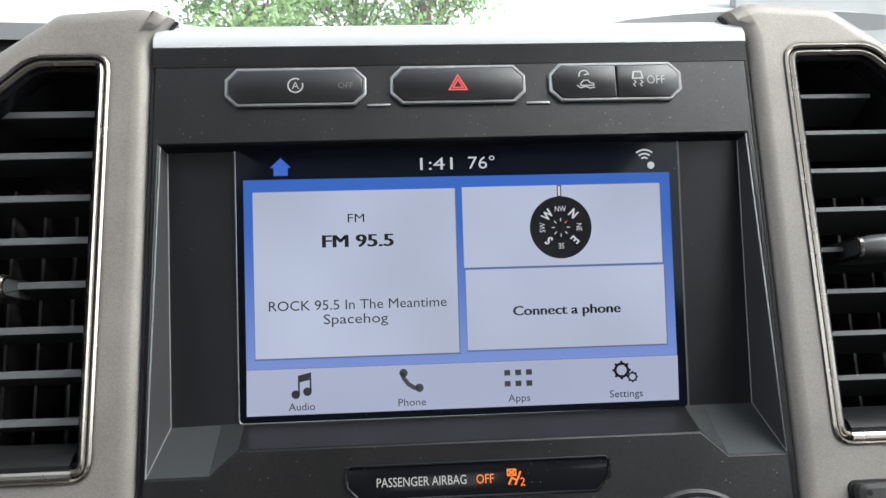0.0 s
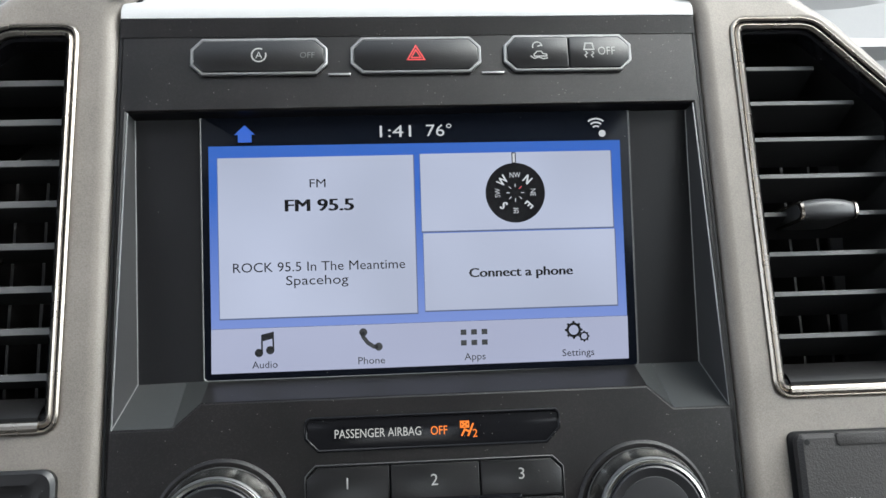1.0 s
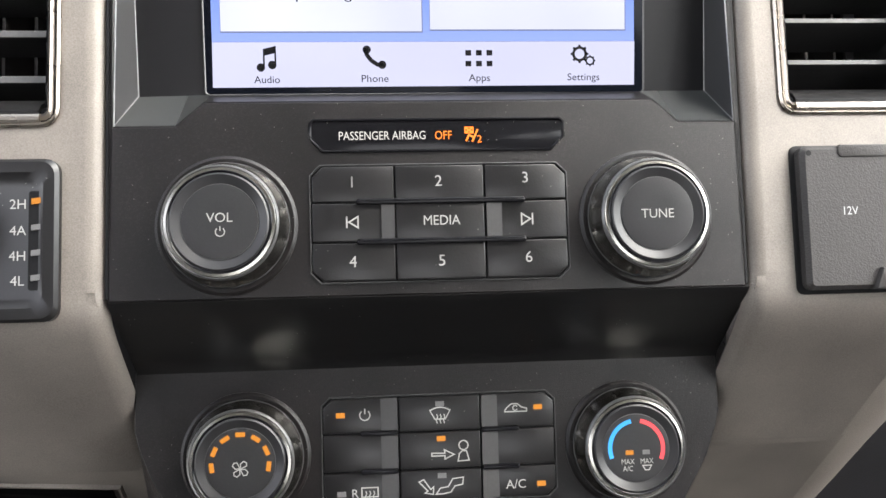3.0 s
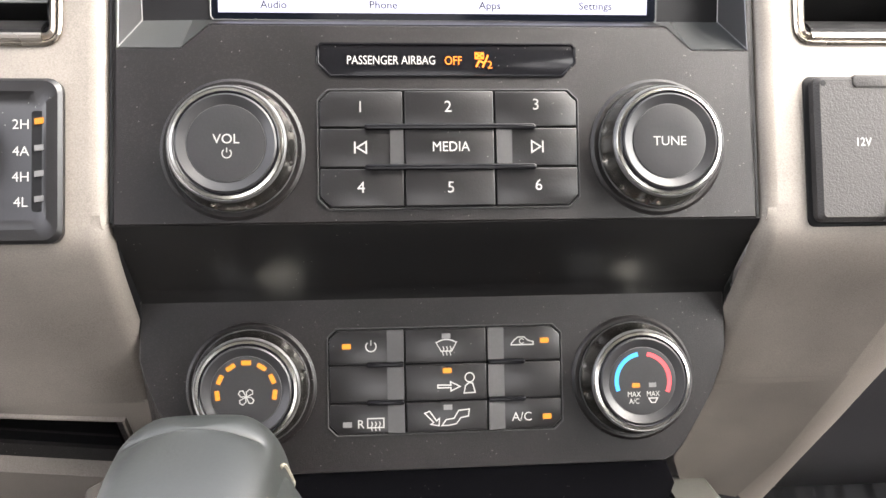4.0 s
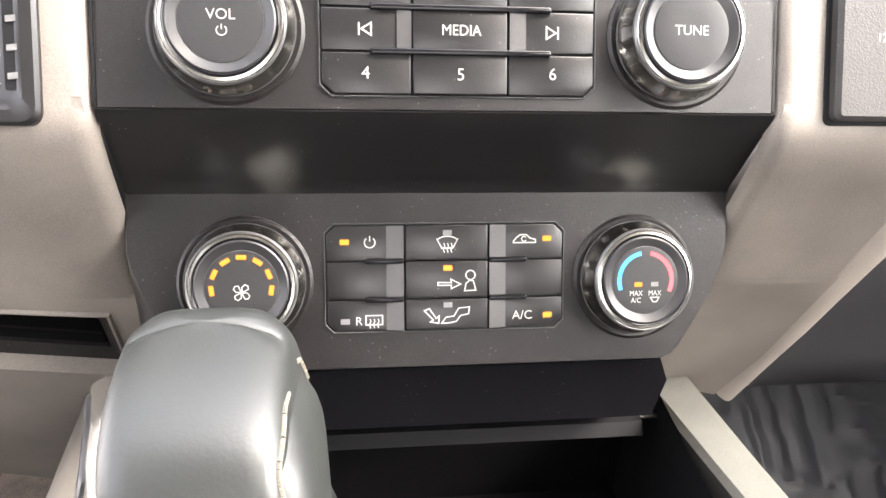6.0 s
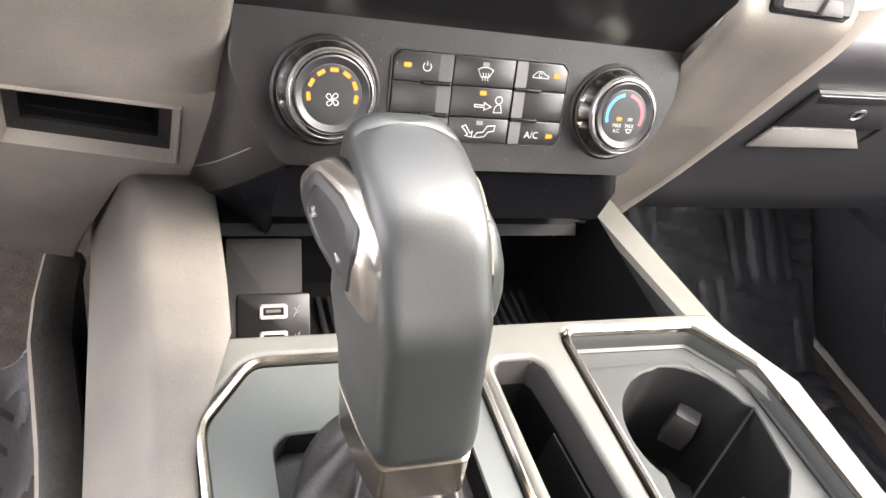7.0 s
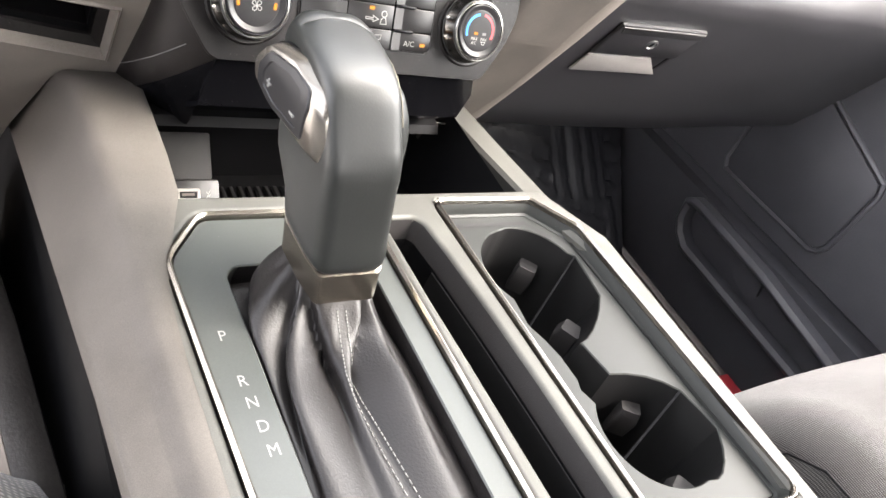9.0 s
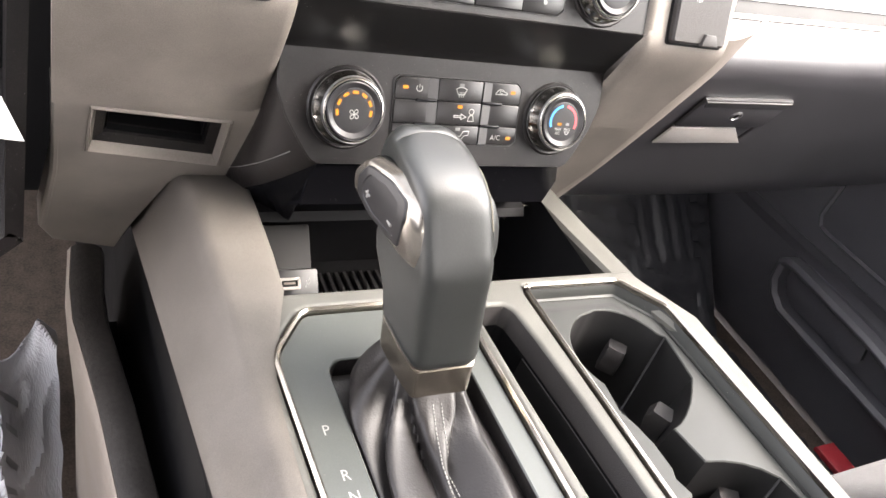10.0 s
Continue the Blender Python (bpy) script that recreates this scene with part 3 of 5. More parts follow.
pod = button_pod(-92.6, 139.2, -36.6, 155.3, "black engine stop button with a satin rim")
part("symbol", stroke(arc(-64.6, 147.4, 2.9, 60, 380, 24), 0.6, 2.4, 2.45), INK, pod)
lettering("A", -64.6, 147.4, 2.45, 3.0, INK, pod, 0.03)
lettering("OFF", -44.8, 147.2, 2.45, 2.5, DIMINK, pod)
pod = button_pod(-27, 139.3, 27.7, 155.4, "black hazard button with a red triangle")
for r, wd in ((4.1, 0.55), (2.3, 0.5)):
    part("symbol", stroke([(0.2 + r * math.sin(radians(a)), 146.7 + r * math.cos(radians(a))) for a in (0, 120, 240)], wd, 2.4, 2.45, None, True), REDINK, pod, "red triangle")
pod = button_pod(37.4, 139.4, 92.2, 155.8, "pair of black descent and traction buttons", (65.0,))
part("symbol", stroke([(48.5, 145.8), (50, 144.6), (52, 145.2), (54, 144.4), (55.8, 144.8)], 0.5, 2.4, 2.45), INK, pod)
part("symbol", stroke([(50.0, 146.4), (51.4, 147.8), (53.2, 147.8), (53.8, 146.8), (55.4, 146.4), (55.4, 145.6), (50.2, 145.6)], 0.5, 2.4, 2.45, None, True), INK, pod)
part("symbol", stroke(arc(51.6, 150.0, 2.0, 0, 200, 12), 0.5, 2.4, 2.45), INK, pod)
part("symbol", stroke([(51.6, 150.0), (53.2, 150.6)], 0.5, 2.4, 2.45), INK, pod)
part("symbol", stroke([(72.2, 151.2), (75.2, 151.2), (75.8, 148.4), (71.6, 148.4)], 0.6, 2.4, 2.45, None, True), INK, pod)
for x in (72.2, 75.0):
    part("symbol", stroke([(x, 147.6), (x + 0.7, 146.7), (x - 0.4, 145.8), (x + 0.4, 144.8)], 0.5, 2.4, 2.45), INK, pod)
lettering("OFF", 81.2, 147.8, 2.45, 3.6, INK, pod, 0.0, 0.85)
for a, b in ((-36.4, -27.2), (27.9, 37.2)):
    solo("trim_line", prism([(a, 138.9), (b, 138.9), (b, 139.8), (a, 139.8)], -0.2, 0.7, 0.15), RIM, STACK, "thin satin line between the buttons", "trim", "trim lines")

# ---- touchscreen ----
scr = thing("touchscreen", SCREEN, "lit touchscreen showing radio, compass and phone tiles", "screen")
g = rounded(-89.6, -2.6, 90.5, 107.2, 1.5)
part("bezel", band(rounded(-90.3, -3.2, 91.2, 107.8, 1.8), g, -2, 0.5, 0.25), BEZEL, scr, "thin grey metal edge")
part("glass", prism(g, -2, 0.25, 0.1), GLASSBLACK, scr, "black display glass")
part("background", prism([(-86.7, 18.2), (86.8, 18.3), (86.7, 93.4), (-86.7, 93.7)], 0.25, 0.32), LIT_BLUE, scr, "blue lit background")
part("tab_bar", prism([(-86.9, 0), (86.8, 0.2), (87, 18.2), (-86.7, 18.1)], 0.25, 0.33), LIT_BAR, scr, "pale lit tab bar")
for x0, y0, x1, y1 in ((-83.1, 22.4, -2.1, 88.7), (0.8, 56.3, 82.4, 89.0), (1.3, 23.1, 82.8, 55.4)):
    part("tile_shadow", prism([(x0 - 0.2, y0 - 0.6), (x1 + 0.4, y0 - 0.6), (x1 + 0.4, y1), (x0 - 0.2, y1)], 0.32, 0.34), LIT_EDGE, scr)
    part("tile", prism([(x0, y0), (x1, y0), (x1, y1), (x0, y1)], 0.32, 0.37), LIT_CARD, scr, "pale lit tile")
W1 = 0.40
for s, x, y, cap, b, span in (("FM", -42.2, 77.6, 3.5, 0.0, 6.6), ("FM 95.5", -42.0, 68.5, 5.0, 0.05, 28.0), ("ROCK 95.5 In The Meantime", -42.2, 43.1, 3.9, 0.0, 70.8), ("Spacehog", -43.3, 37.4, 3.9, 0.0, 25.6),
                              ("Connect a phone", 41.9, 38.4, 3.8, 0.04, 43.8), ("Audio", -65.2, 3.2, 2.9, 0.0, 10.3), ("Phone", -21.7, 3.4, 2.9, 0.0, 11.0), ("Apps", 21.5, 3.5, 2.9, 0.0, 8.9), ("Settings", 65.2, 3.6, 2.9, 0.0, 13.6)):
    lettering(s, x, y, W1, cap, BLACKINK, scr, b, span=span)
lettering("1:41", -9.2, 98.9, W1, 5.0, LIT_WHITE, scr, span=13.2)
lettering("76°", 9.2, 99.0, W1, 5.0, LIT_WHITE, scr, span=10.8)
part("home_symbol", prism([(-74.6, 95.2), (-69.0, 95.2), (-69.0, 98.4), (-67.6, 98.4), (-71.8, 102.4), (-76, 98.4), (-74.6, 98.4)], 0.25, W1), LIT_HOME, scr, "blue house symbol")
for r in (2.0, 3.6, 5.2):
    part("wifi_symbol", stroke(arc(76.6, 97.6, r, 50, 130, 10), 0.7, 0.3, W1), LIT_WHITE, scr)
part("wifi_symbol", prism(arc(79.2, 96.4, 1.5, 0, 345, 14), 0.25, W1), LIT_WHITE, scr)
# compass
dial = part("compass_dial", prism(arc(40.8, 71.7, 12.7, 0, 354, 56), 0.3, 0.39), BLACKINK, scr, "black compass dial")
part("compass_pointer", prism([(39.7, 84.4), (41.5, 84.4), (41.5, 88.9), (39.7, 88.9)], 0.3, 0.405), BLACKINK, dial)
part("compass_pointer", prism([(40.1, 84.6), (41.1, 84.6), (41.1, 88.5), (40.1, 88.5)], 0.3, 0.42), LIT_WHITE, dial)
for s, a, cap in (("N", 47, 3.6), ("NE", 0, 2.3), ("E", -43, 3.6), ("SE", -90, 2.3), ("S", -135, 3.6), ("SW", 180, 2.3), ("W", 137, 3.6), ("NW", 90, 2.3)):
    r = 7.6
    lettering(s, 40.8 + r * math.cos(radians(a)), 71.7 + r * math.sin(radians(a)), 0.43, cap, LIT_WHITE, dial, 0.04 if len(s) == 1 else 0, 0.8, a - 90)
for k in range(8):
    a = radians(45 * k)
    part("compass_tick", stroke([(40.8 + 2.4 * math.cos(a), 71.7 + 2.4 * math.sin(a)), (40.8 + 3.8 * math.cos(a), 71.7 + 3.8 * math.sin(a))], 0.35, 0.3, 0.43), REDARC if k == 1 else LIT_WHITE, dial)
# tab symbols
part("note_symbol", prism([(-66.6, 12.6), (-61.4, 13.8), (-61.4, 16.6), (-66.6, 15.4)], 0.3, W1), BLACKINK, scr)
for x, y in ((-66.3, 13), (-61.7, 14)):
    part("note_symbol", stroke([(x, y), (x, y - 5.0)], 0.7, 0.3, W1), BLACKINK, scr)
    part("note_symbol", prism(arc(x - 1.3, y - 5.0, 1.7, 0, 340, 14), 0.3, W1), BLACKINK, scr)
part("phone_symbol", stroke([(-25.4, 15.4), (-24.8, 13.0), (-23.0, 10.6), (-20.6, 9.0), (-18.2, 8.6)], 1.7, 0.3, W1), BLACKINK, scr)
for x, y in ((-24.8, 15.0), (-18.6, 8.9)):
    part("phone_symbol", prism(arc(x, y, 1.7, 0, 340, 12), 0.3, W1), BLACKINK, scr)
for i in range(3):
    for j in range(2):
        x, y = 21.3 + (i - 1) * 4.4, 11.4 + (j - 0.5) * 4.4
        part("apps_symbol", prism([(x - 1.2, y - 1.1), (x + 1.2, y - 1.1), (x + 1.2, y + 1.1), (x - 1.2, y + 1.1)], 0.3, W1), BLACKINK, scr)
for x, y, r in ((63.6, 13.0, 2.6), (68.0, 10.2, 1.6)):
    part("gear_symbol", stroke(arc(x, y, r, 0, 350, 24), r * 0.42, 0.3, W1, None, True), BLACKINK, scr)
    for k in range(8):
        a = radians(45 * k)
        part("gear_symbol", stroke([(x + r * math.cos(a), y + r * math.sin(a)), (x + r * 1.45 * math.cos(a), y + r * 1.45 * math.sin(a))], r * 0.38, 0.3, W1), BLACKINK, scr)

# ---- airbag sign ----
sign = thing("airbag_sign", STACK, "gloss black passenger airbag sign lit in orange", "display")
o = chamfered(-47, -12.8, 51.2, 0.3, (5, 5.5, 1.6, 1.6))
part("frame", band(o, inset(o, 1.0), -0.5, 0.9, 0.3), GLOSS, sign)
part("window", prism(inset(o, 1.0), -0.5, 0.25, 0.1), GLOSS, sign, "gloss black window")
lettering("PASSENGER AIRBAG", -19.2, -6.2, 0.32, 3.3, WHITELIT, sign, 0.03, span=32.9)
lettering("OFF", 4.1, -6.3, 0.32, 3.3, ORANGE, sign, 0.03, span=6.4)
part("airbag_symbol", stroke([(12.5, -3.4), (15.6, -3.4), (15.6, -5.6), (12.5, -5.6)], 0.45, 0.3, 0.33, None, True), ORANGE, sign)
for p in ([(12.5, -3.4), (15.6, -5.6)], [(15.6, -3.4), (12.5, -5.6)], [(12.8, -8.8), (14.0, -6.4), (15.6, -7.2)], [(15.2, -9.0), (16.4, -6.4), (17.4, -4.2)]):
    part("airbag_symbol", stroke(p, 0.7, 0.3, 0.33), ORANGE, sign)
lettering("2", 18.0, -7.9, 0.33, 2.9, ORANGE, sign)


# ---- turning knobs ----
def knob(name, m, cx, cy, base, label):
    """Faceted dark chrome ring on a collar, black ring, dished face."""
    k = thing(name, m, label, "knob", at=(cx, cy, base))
    part("collar", turned([(26.5, -3), (26.2, 0.4), (25, 1.2), (23.8, 1.0), (23.6, -2)], n=64), BLACK, k, "raised black collar")
    facets = lambda a, w: 1 - 0.05 * (1 - min(1, 1.5 * abs(math.cos(6 * a)))) if 3 < w < 11 else 1.0
    part("ring", turned([(23.0, -2), (23.2, 2.4), (22.9, 4.2), (22.3, 5), (20.9, 10.4), (20.3, 12.2), (19.6, 13.0), (18.6, 13.2), (18.4, 10)], n=120, wobble=facets), DARKCHROME, k, "faceted dark chrome ring")
    part("ring_edge", turned([(20.9, 11.6), (20.75, 12.3), (20.2, 12.8), (19.9, 12.6)], n=96), BEZEL, k, "thin satin front edge")
    part("ring_foot", turned([(23.3, 1.2), (23.5, 1.9), (23.2, 2.6)], n=96), BEZEL, k, "thin satin foot edge")
    part("groove", turned([(18.6, 9), (18.6, 13.4), (18.2, 13.8), (17.7, 13.4), (17.6, 9)], n=64), GLOSS, k)
    part("lip", turned([(17.6, 9), (17.6, 13.6), (17.0, 14.0), (13.6, 12.5), (13.5, 9)], n=64), LIP, k, "dished black lip")
    return part("face", turned([(13.6, 9), (13.6, 12.95), (12.8, 13.1), (6, 13.1), (0.01, 13.1)], n=64), KNOBFACE, k, "matte black face")


def power_symbol(x, y, r, w, parent):
    part("symbol", stroke(arc(x, y, r, 130, 410, 18), r * 0.24, w - 0.05, w), INK, parent)
    part("symbol", stroke([(x, y + r * 0.2), (x, y + r * 1.25)], r * 0.24, w - 0.05, w), INK, parent)


k = knob("volume_knob", STACK, -77.6, -39.6, 0, "black volume knob with a dark chrome ring")
lettering("VOL", 0.0, 1.6, 13.2, 3.4, INK, k, 0.015)
power_symbol(0.2, -3.6, 1.6, 13.2, k)
k = knob("tuning_knob", STACK, 82.0, -39.5, 0, "black tuning knob with a dark chrome ring")
lettering("TUNE", 0.0, 0.0, 13.2, 3.4, INK, k, 0.015)


# ---- keypads ----
def keypad(name, m, xs, ys, base, label, cut=4.0):
    pad = thing(name, m, label, "keypad")
    o = chamfered(xs[0] - 0.7, ys[-1] - 0.7, xs[-1] + 0.7, ys[0] + 0.7, cut)
    part("well", prism(o, base - 2, base + 0.15), DARK, pad)
    # Band paints the highlight on the keypad's outer bevel.
    part("border", band(o, inset(o, 0.6), base - 1, base + 1.0, 0.25), FACET, pad, "keypad border, bevel highlight painted grey")
    for r in range(3):
        for c in range(3):
            t = [cut if (r, c) == q else 0.3 for q in ((2, 0), (2, 2), (0, 2), (0, 0))]
            o = chamfered(xs[c] + 0.35, ys[r + 1] + 0.35, xs[c + 1] - 0.35, ys[r] - 0.35, tuple(t))
            part("key", prism(o, base, base + (2.2 if c == 1 else 1.6), 0.5), KEY, pad)
    return pad


pad = keypad("radio_keypad", STACK, (-46.4, -15.0, 19.0, 50.7), (-18.0, -32.0, -47.0, -61.7), 0, "black radio keypad with white numbers")
for y in (-31.8, -46.9):
    part("bar", prism(rounded(-29.6, y - 1.15, 34.6, y + 1.15, 1.1), 0, 3.3, 0.8), GLOSS, pad, "gloss black bar")
for x0, x1, side in ((-20.2, -15.2, 0), (19.6, 25.4, 1)):
    hi, lo = 2.6, 2.3
    bm = loft([[(x0, -45.7, 0.5), (x1, -45.7, 0.5), (x1, -33.0, 0.5), (x0, -33.0, 0.5)],
               [(x0, -45.7, hi if side else lo), (x1, -45.7, lo if side else hi), (x1, -33.0, lo if side else hi), (x0, -33.0, hi if side else lo)]])
    part("facet", bm, FACET, pad, "slanted facet, caught light painted pale")
for s, x, y in (("1", -31, -24.2), ("2", 1.6, -24.2), ("3", 34.8, -23.4), ("4", -31, -54.2), ("5", 2.2, -54.4), ("6", 35.2, -53.8)):
    lettering(s, x, y, 2.3, 4.2, INK, pad, 0.015)
lettering("MEDIA", 2.4, -39.2, 2.3, 3.7, INK, pad, 0.015, span=13.8)
for x, s in ((-31.0, 1), (35.0, -1)):
    part("symbol", stroke([(x - 2.2 * s, -37.2), (x - 2.2 * s, -41.6)], 0.6, 1.7, 1.75), INK, pad)
    part("symbol", stroke([(x - 1.4 * s, -39.4), (x + 2.0 * s, -37.3), (x + 2.0 * s, -41.5)], 0.55, 1.7, 1.75, None, True), INK, pad)

# ---- climate panel ----
B = -34.5
clim = thing("climate_control", STACK, "matte black climate control fascia with rounded lower corners", "control panel")
half = [(122, -95.5), (122.3, -119), (120.5, -126), (116, -138), (109, -150), (102, -161), (98.5, -164.8), (94, -166.8)]
front = [(-x, y) for x, y in half] + half[::-1]
loops = [[(x * 0.97, y - 8, B - 60) for x, y in front], [(x * 0.99, y - 5, B - 30) for x, y in front], [(x, y, B - 3) for x, y in front], [(x, y, B - 0.8) for x, y in front], [(x * 0.994, -130 + (y + 130) * 0.988, B) for x, y in front]]
part("face", loft(loops, True, True), BLACK, clim, "matte black face")
bm = sheet([[(x, -166.0, B - 4) for x in (-94, -40, 0, 40, 95)], [(x, -180, B - 14) for x in (-95, -40, 0, 40, 103)], [(x, -199, B - 24) for x in (-96, -40, 0, 40, 100)], [(x, -206, B - 50) for x in (-97, -40, 0, 40, 98)], [(x, -210.5, B - 67) for x in (-98, -40, 0, 40, 98)]], 3)
part("underside", bm, GLOSS, clim, "gloss black underside")
inv = STACK.inverted()


def in_stack(x, y, z):
    return tuple((inv @ (Vector((x, y, z)) * 0.001)) * 1000)


front_edge = [(-121.8, -97), (-122.1, -119), (-120.3, -126), (-115.8, -138), (-108.8, -150), (-101.8, -161), (-94, -166.6)]
back_edge = [(-121.5, 262, 622), (-122.5, 276, 596), (-123.5, 282, 575), (-126, 288, 552), (-130, 292, 525), (-132, 294, 508), (-130, 296, 494)]
rows = []
for (u, v), q in zip(front_edge, back_edge):
    a, b = Vector((u, v, B - 0.9)), Vector(in_stack(*q))
    out = Vector((-0.55, -0.25, 0.8)) * (b - a).length * 0.10
    rows.append([tuple(a.lerp(b, k) + out * math.sin(math.pi * k)) for k in (0, 0.04, 0.12, 0.3, 0.5, 0.75, 1)])
part("side_cheek", sheet(rows, 3, flip=True), BLACK, clim, "black curved cheek")
lower = [rows[-1], [in_stack(x, y, 492) for x, y in ((-92, 262), (-94, 264), (-98, 268), (-106, 275), (-114, 283), (-124, 291), (-131, 297))]]
part("lower_cheek", sheet(lower, 3, flip=True), GLOSS, clim, "gloss black lower cheek")
seam_line = [Vector(rows[4][k]).lerp(Vector(rows[5][k]), 0.55) for k in range(len(rows[0]))]
part("cheek_seam", tube([tuple(p + Vector((-0.2, -0.1, 0.4))) for p in seam_line][2:], 0.35, 6), RIM, clim, "thin bright seam")
k = knob("fan_knob", STACK, -77.5, -130.8, B, "black fan speed knob ringed with amber lamps")
for i in range(7):
    a = radians(187 - 32.5 * i)
    c, s = math.cos(a), math.sin(a)
    bm = loft([[(r * c - q * s, r * s + q * c, w) for r, q in ((10.2, -1.9), (12.0, -1.9), (12.0, 1.9), (10.2, 1.9))] for w in (12.8, 13.25)])
    part("lamp", bm, AMBER, k, "lit amber lamp")
for i in range(4):
    a = radians(45 + 90 * i)
    part("symbol", stroke([(p[0] * math.cos(a) - p[1] * math.sin(a), -2.2 + p[0] * math.sin(a) + p[1] * math.cos(a)) for p in ((0.3, 0), (1.4, 1.3), (3.0, 1.2), (3.4, 0), (2.6, -0.9), (0.8, -0.3))], 0.4, 13.1, 13.2, None, True), INK, k)
k = knob("temperature_knob", STACK, 81.0, -131.4, B, "black temperature knob with blue and red arcs")
part("cold_arc", stroke(arc(0, 0, 11.0, 200, 100, 20), 1.7, 13.0, 13.2), BLUEARC, k, "blue arc")
part("hot_arc", stroke(arc(0, 0, 11.0, 80, -25, 20), 1.7, 13.0, 13.2), REDARC, k, "red arc")
part("lamp", prism([(-4.6, -2.6), (-1.4, -2.6), (-1.4, -0.8), (-4.6, -0.8)], 13, 13.25), AMBER, k, "lit amber lamp")
part("lamp", prism([(2.4, -2.6), (5.4, -2.6), (5.4, -0.8), (2.4, -0.8)], 13, 13.2), DIMINK, k, "dark lamp")
for s, x, y in (("MAX", -3.9, -5.2), ("A/C", -3.9, -8.0), ("MAX", 4.0, -5.2)):
    lettering(s, x, y, 13.2, 2.1, INK, k, 0.02, 0.85)
part("symbol", stroke([(2.2, -7.0), (5.8, -7.0), (4.8, -8.8), (3.2, -8.8)], 0.45, 13.1, 13.2, None, True), INK, k)

pad = keypad("climate_keypad", STACK, (-46.4, -15.2, 18.8, 50.0), (-108.6, -123.2, -138.6, -151.4), B, "black climate keypad with white symbols and amber lamps", 3.6)
for x0, x1 in ((-31, -15.6), (19.2, 34.8)):
    for y in (-123.1, -138.5):
        part("bar", prism(rounded(x0, y - 1.1, x1, y + 1.1, 1.0), B, B + 2.9, 0.7), GLOSS, pad, "gloss black bar")
for x0, x1, up in ((-22.5, -15.6, 1), (19.2, 26, 0)):
    for y0, y1 in ((-122, -109.0), (-137.4, -124.3), (-151, -139.7)):
        h0, h1 = (1.65, 2.6) if up else (2.6, 1.65)
        bm = loft([[(x0, y0, B + 0.5), (x1, y0, B + 0.5), (x1, y1, B + 0.5), (x0, y1, B + 0.5)], [(x0, y0, B + h0), (x1, y0, B + h1), (x1, y1, B + h1), (x0, y1, B + h0)]])
        part("facet", bm, FACET, pad, "slanted facet, caught light painted pale")
K1, K2 = B + 1.75, B + 2.35
for x, y, lit, w in ((-39.0, -115.4, 1, K1), (43.2, -114.8, 1, K1), (43.6, -146.3, 1, K1), (2.2, -126.2, 1, K2), (-39, -147.2, 0, K1), (2.0, -112.0, 0, K2), (2.2, -141.2, 0, K2)):
    part("lamp", prism([(x - 1.8, y - 1.05), (x + 1.8, y - 1.05), (x + 1.8, y + 1.05), (x - 1.8, y + 1.05)], w - 1, w), AMBER if lit else DIMINK, pad, "lit amber lamp" if lit else "")
power_symbol(-29.0, -115.6, 2.1, K1, pad)
lettering("A/C", 33.0, -146.0, K1, 3.6, INK, pad)
lettering("R", -33.6, -147.0, K1, 3.4, INK, pad, 0.03)
part("symbol", stroke([(-30.8, -144.9), (-24.2, -144.9), (-24.2, -148.6), (-30.8, -148.6)], 0.5, K1 - 0.05, K1, None, True), INK, pad)
for i in range(3):
    part("symbol", stroke([(-29.2 + 1.6 * i, -146.2), (-28.8 + 1.6 * i, -147.2), (-29.4 + 1.6 * i, -148.4), (-29.0 + 1.6 * i, -150)], 0.4, K1 - 0.05, K1 + 0.02), INK, pad)
    part("symbol", stroke([(0.6 + 1.5 * i, -116.2), (1.0 + 1.5 * i, -117.4), (0.4 + 1.5 * i, -118.6), (0.8 + 1.5 * i, -120)], 0.4, K2 - 0.05, K2 + 0.02), INK, pad)
part("symbol", stroke([(-2.2, -114.6)] + arc(2.0, -120.4, 7.0, 125, 55, 8) + [(6.2, -114.6), (4.2, -118.2), (-0.2, -118.2)], 0.5, K2 - 0.05, K2, None, True), INK, pad)
part("symbol", stroke([(29.2, -115.8), (30.4, -114.4), (32, -113.2), (34.6, -113.2), (36.2, -114.6), (38.4, -115.2), (38.4, -116.4), (29.2, -116.4)], 0.5, K1 - 0.05, K1, None, True), INK, pad)
part("symbol", stroke(arc(33.6, -114.9, 1.0, 30, 330, 10), 0.4, K1 - 0.05, K1 + 0.02), INK, pad)
part("symbol", stroke([(-1.8, -132.0), (3.6, -132.2), (3.4, -130.8), (7.4, -132.8), (3.6, -134.6), (3.6, -133.2), (-1.8, -133.2)], 0.5, K2 - 0.05, K2, None, True), INK, pad)
part("symbol", stroke(arc(11.4, -129.2, 1.9, 0, 350, 14), 0.5, K2 - 0.05, K2, None, True), INK, pad)
part("symbol", stroke([(9.0, -135.6), (9.6, -132.6), (11, -131.4), (12.6, -131.6), (13.6, -135.4)], 0.5, K2 - 0.05, K2, None, True), INK, pad)
part("symbol", stroke([(-7.4, -143.4), (-5.4, -142.6), (-2.6, -146.6), (-1.4, -145.6), (-1.6, -148.6), (-5.0, -148.0), (-3.8, -147.2)], 0.5, K2 - 0.05, K2, None, True), INK, pad)
part("symbol", stroke([(-0.4, -148.6), (1.4, -146.2), (4.6, -145.8), (6.6, -142.6), (11, -142.2), (10.6, -145), (7.4, -145.6), (5.6, -148), (2.4, -148.6)], 0.5, K2 - 0.05, K2, None, True), INK, pad)


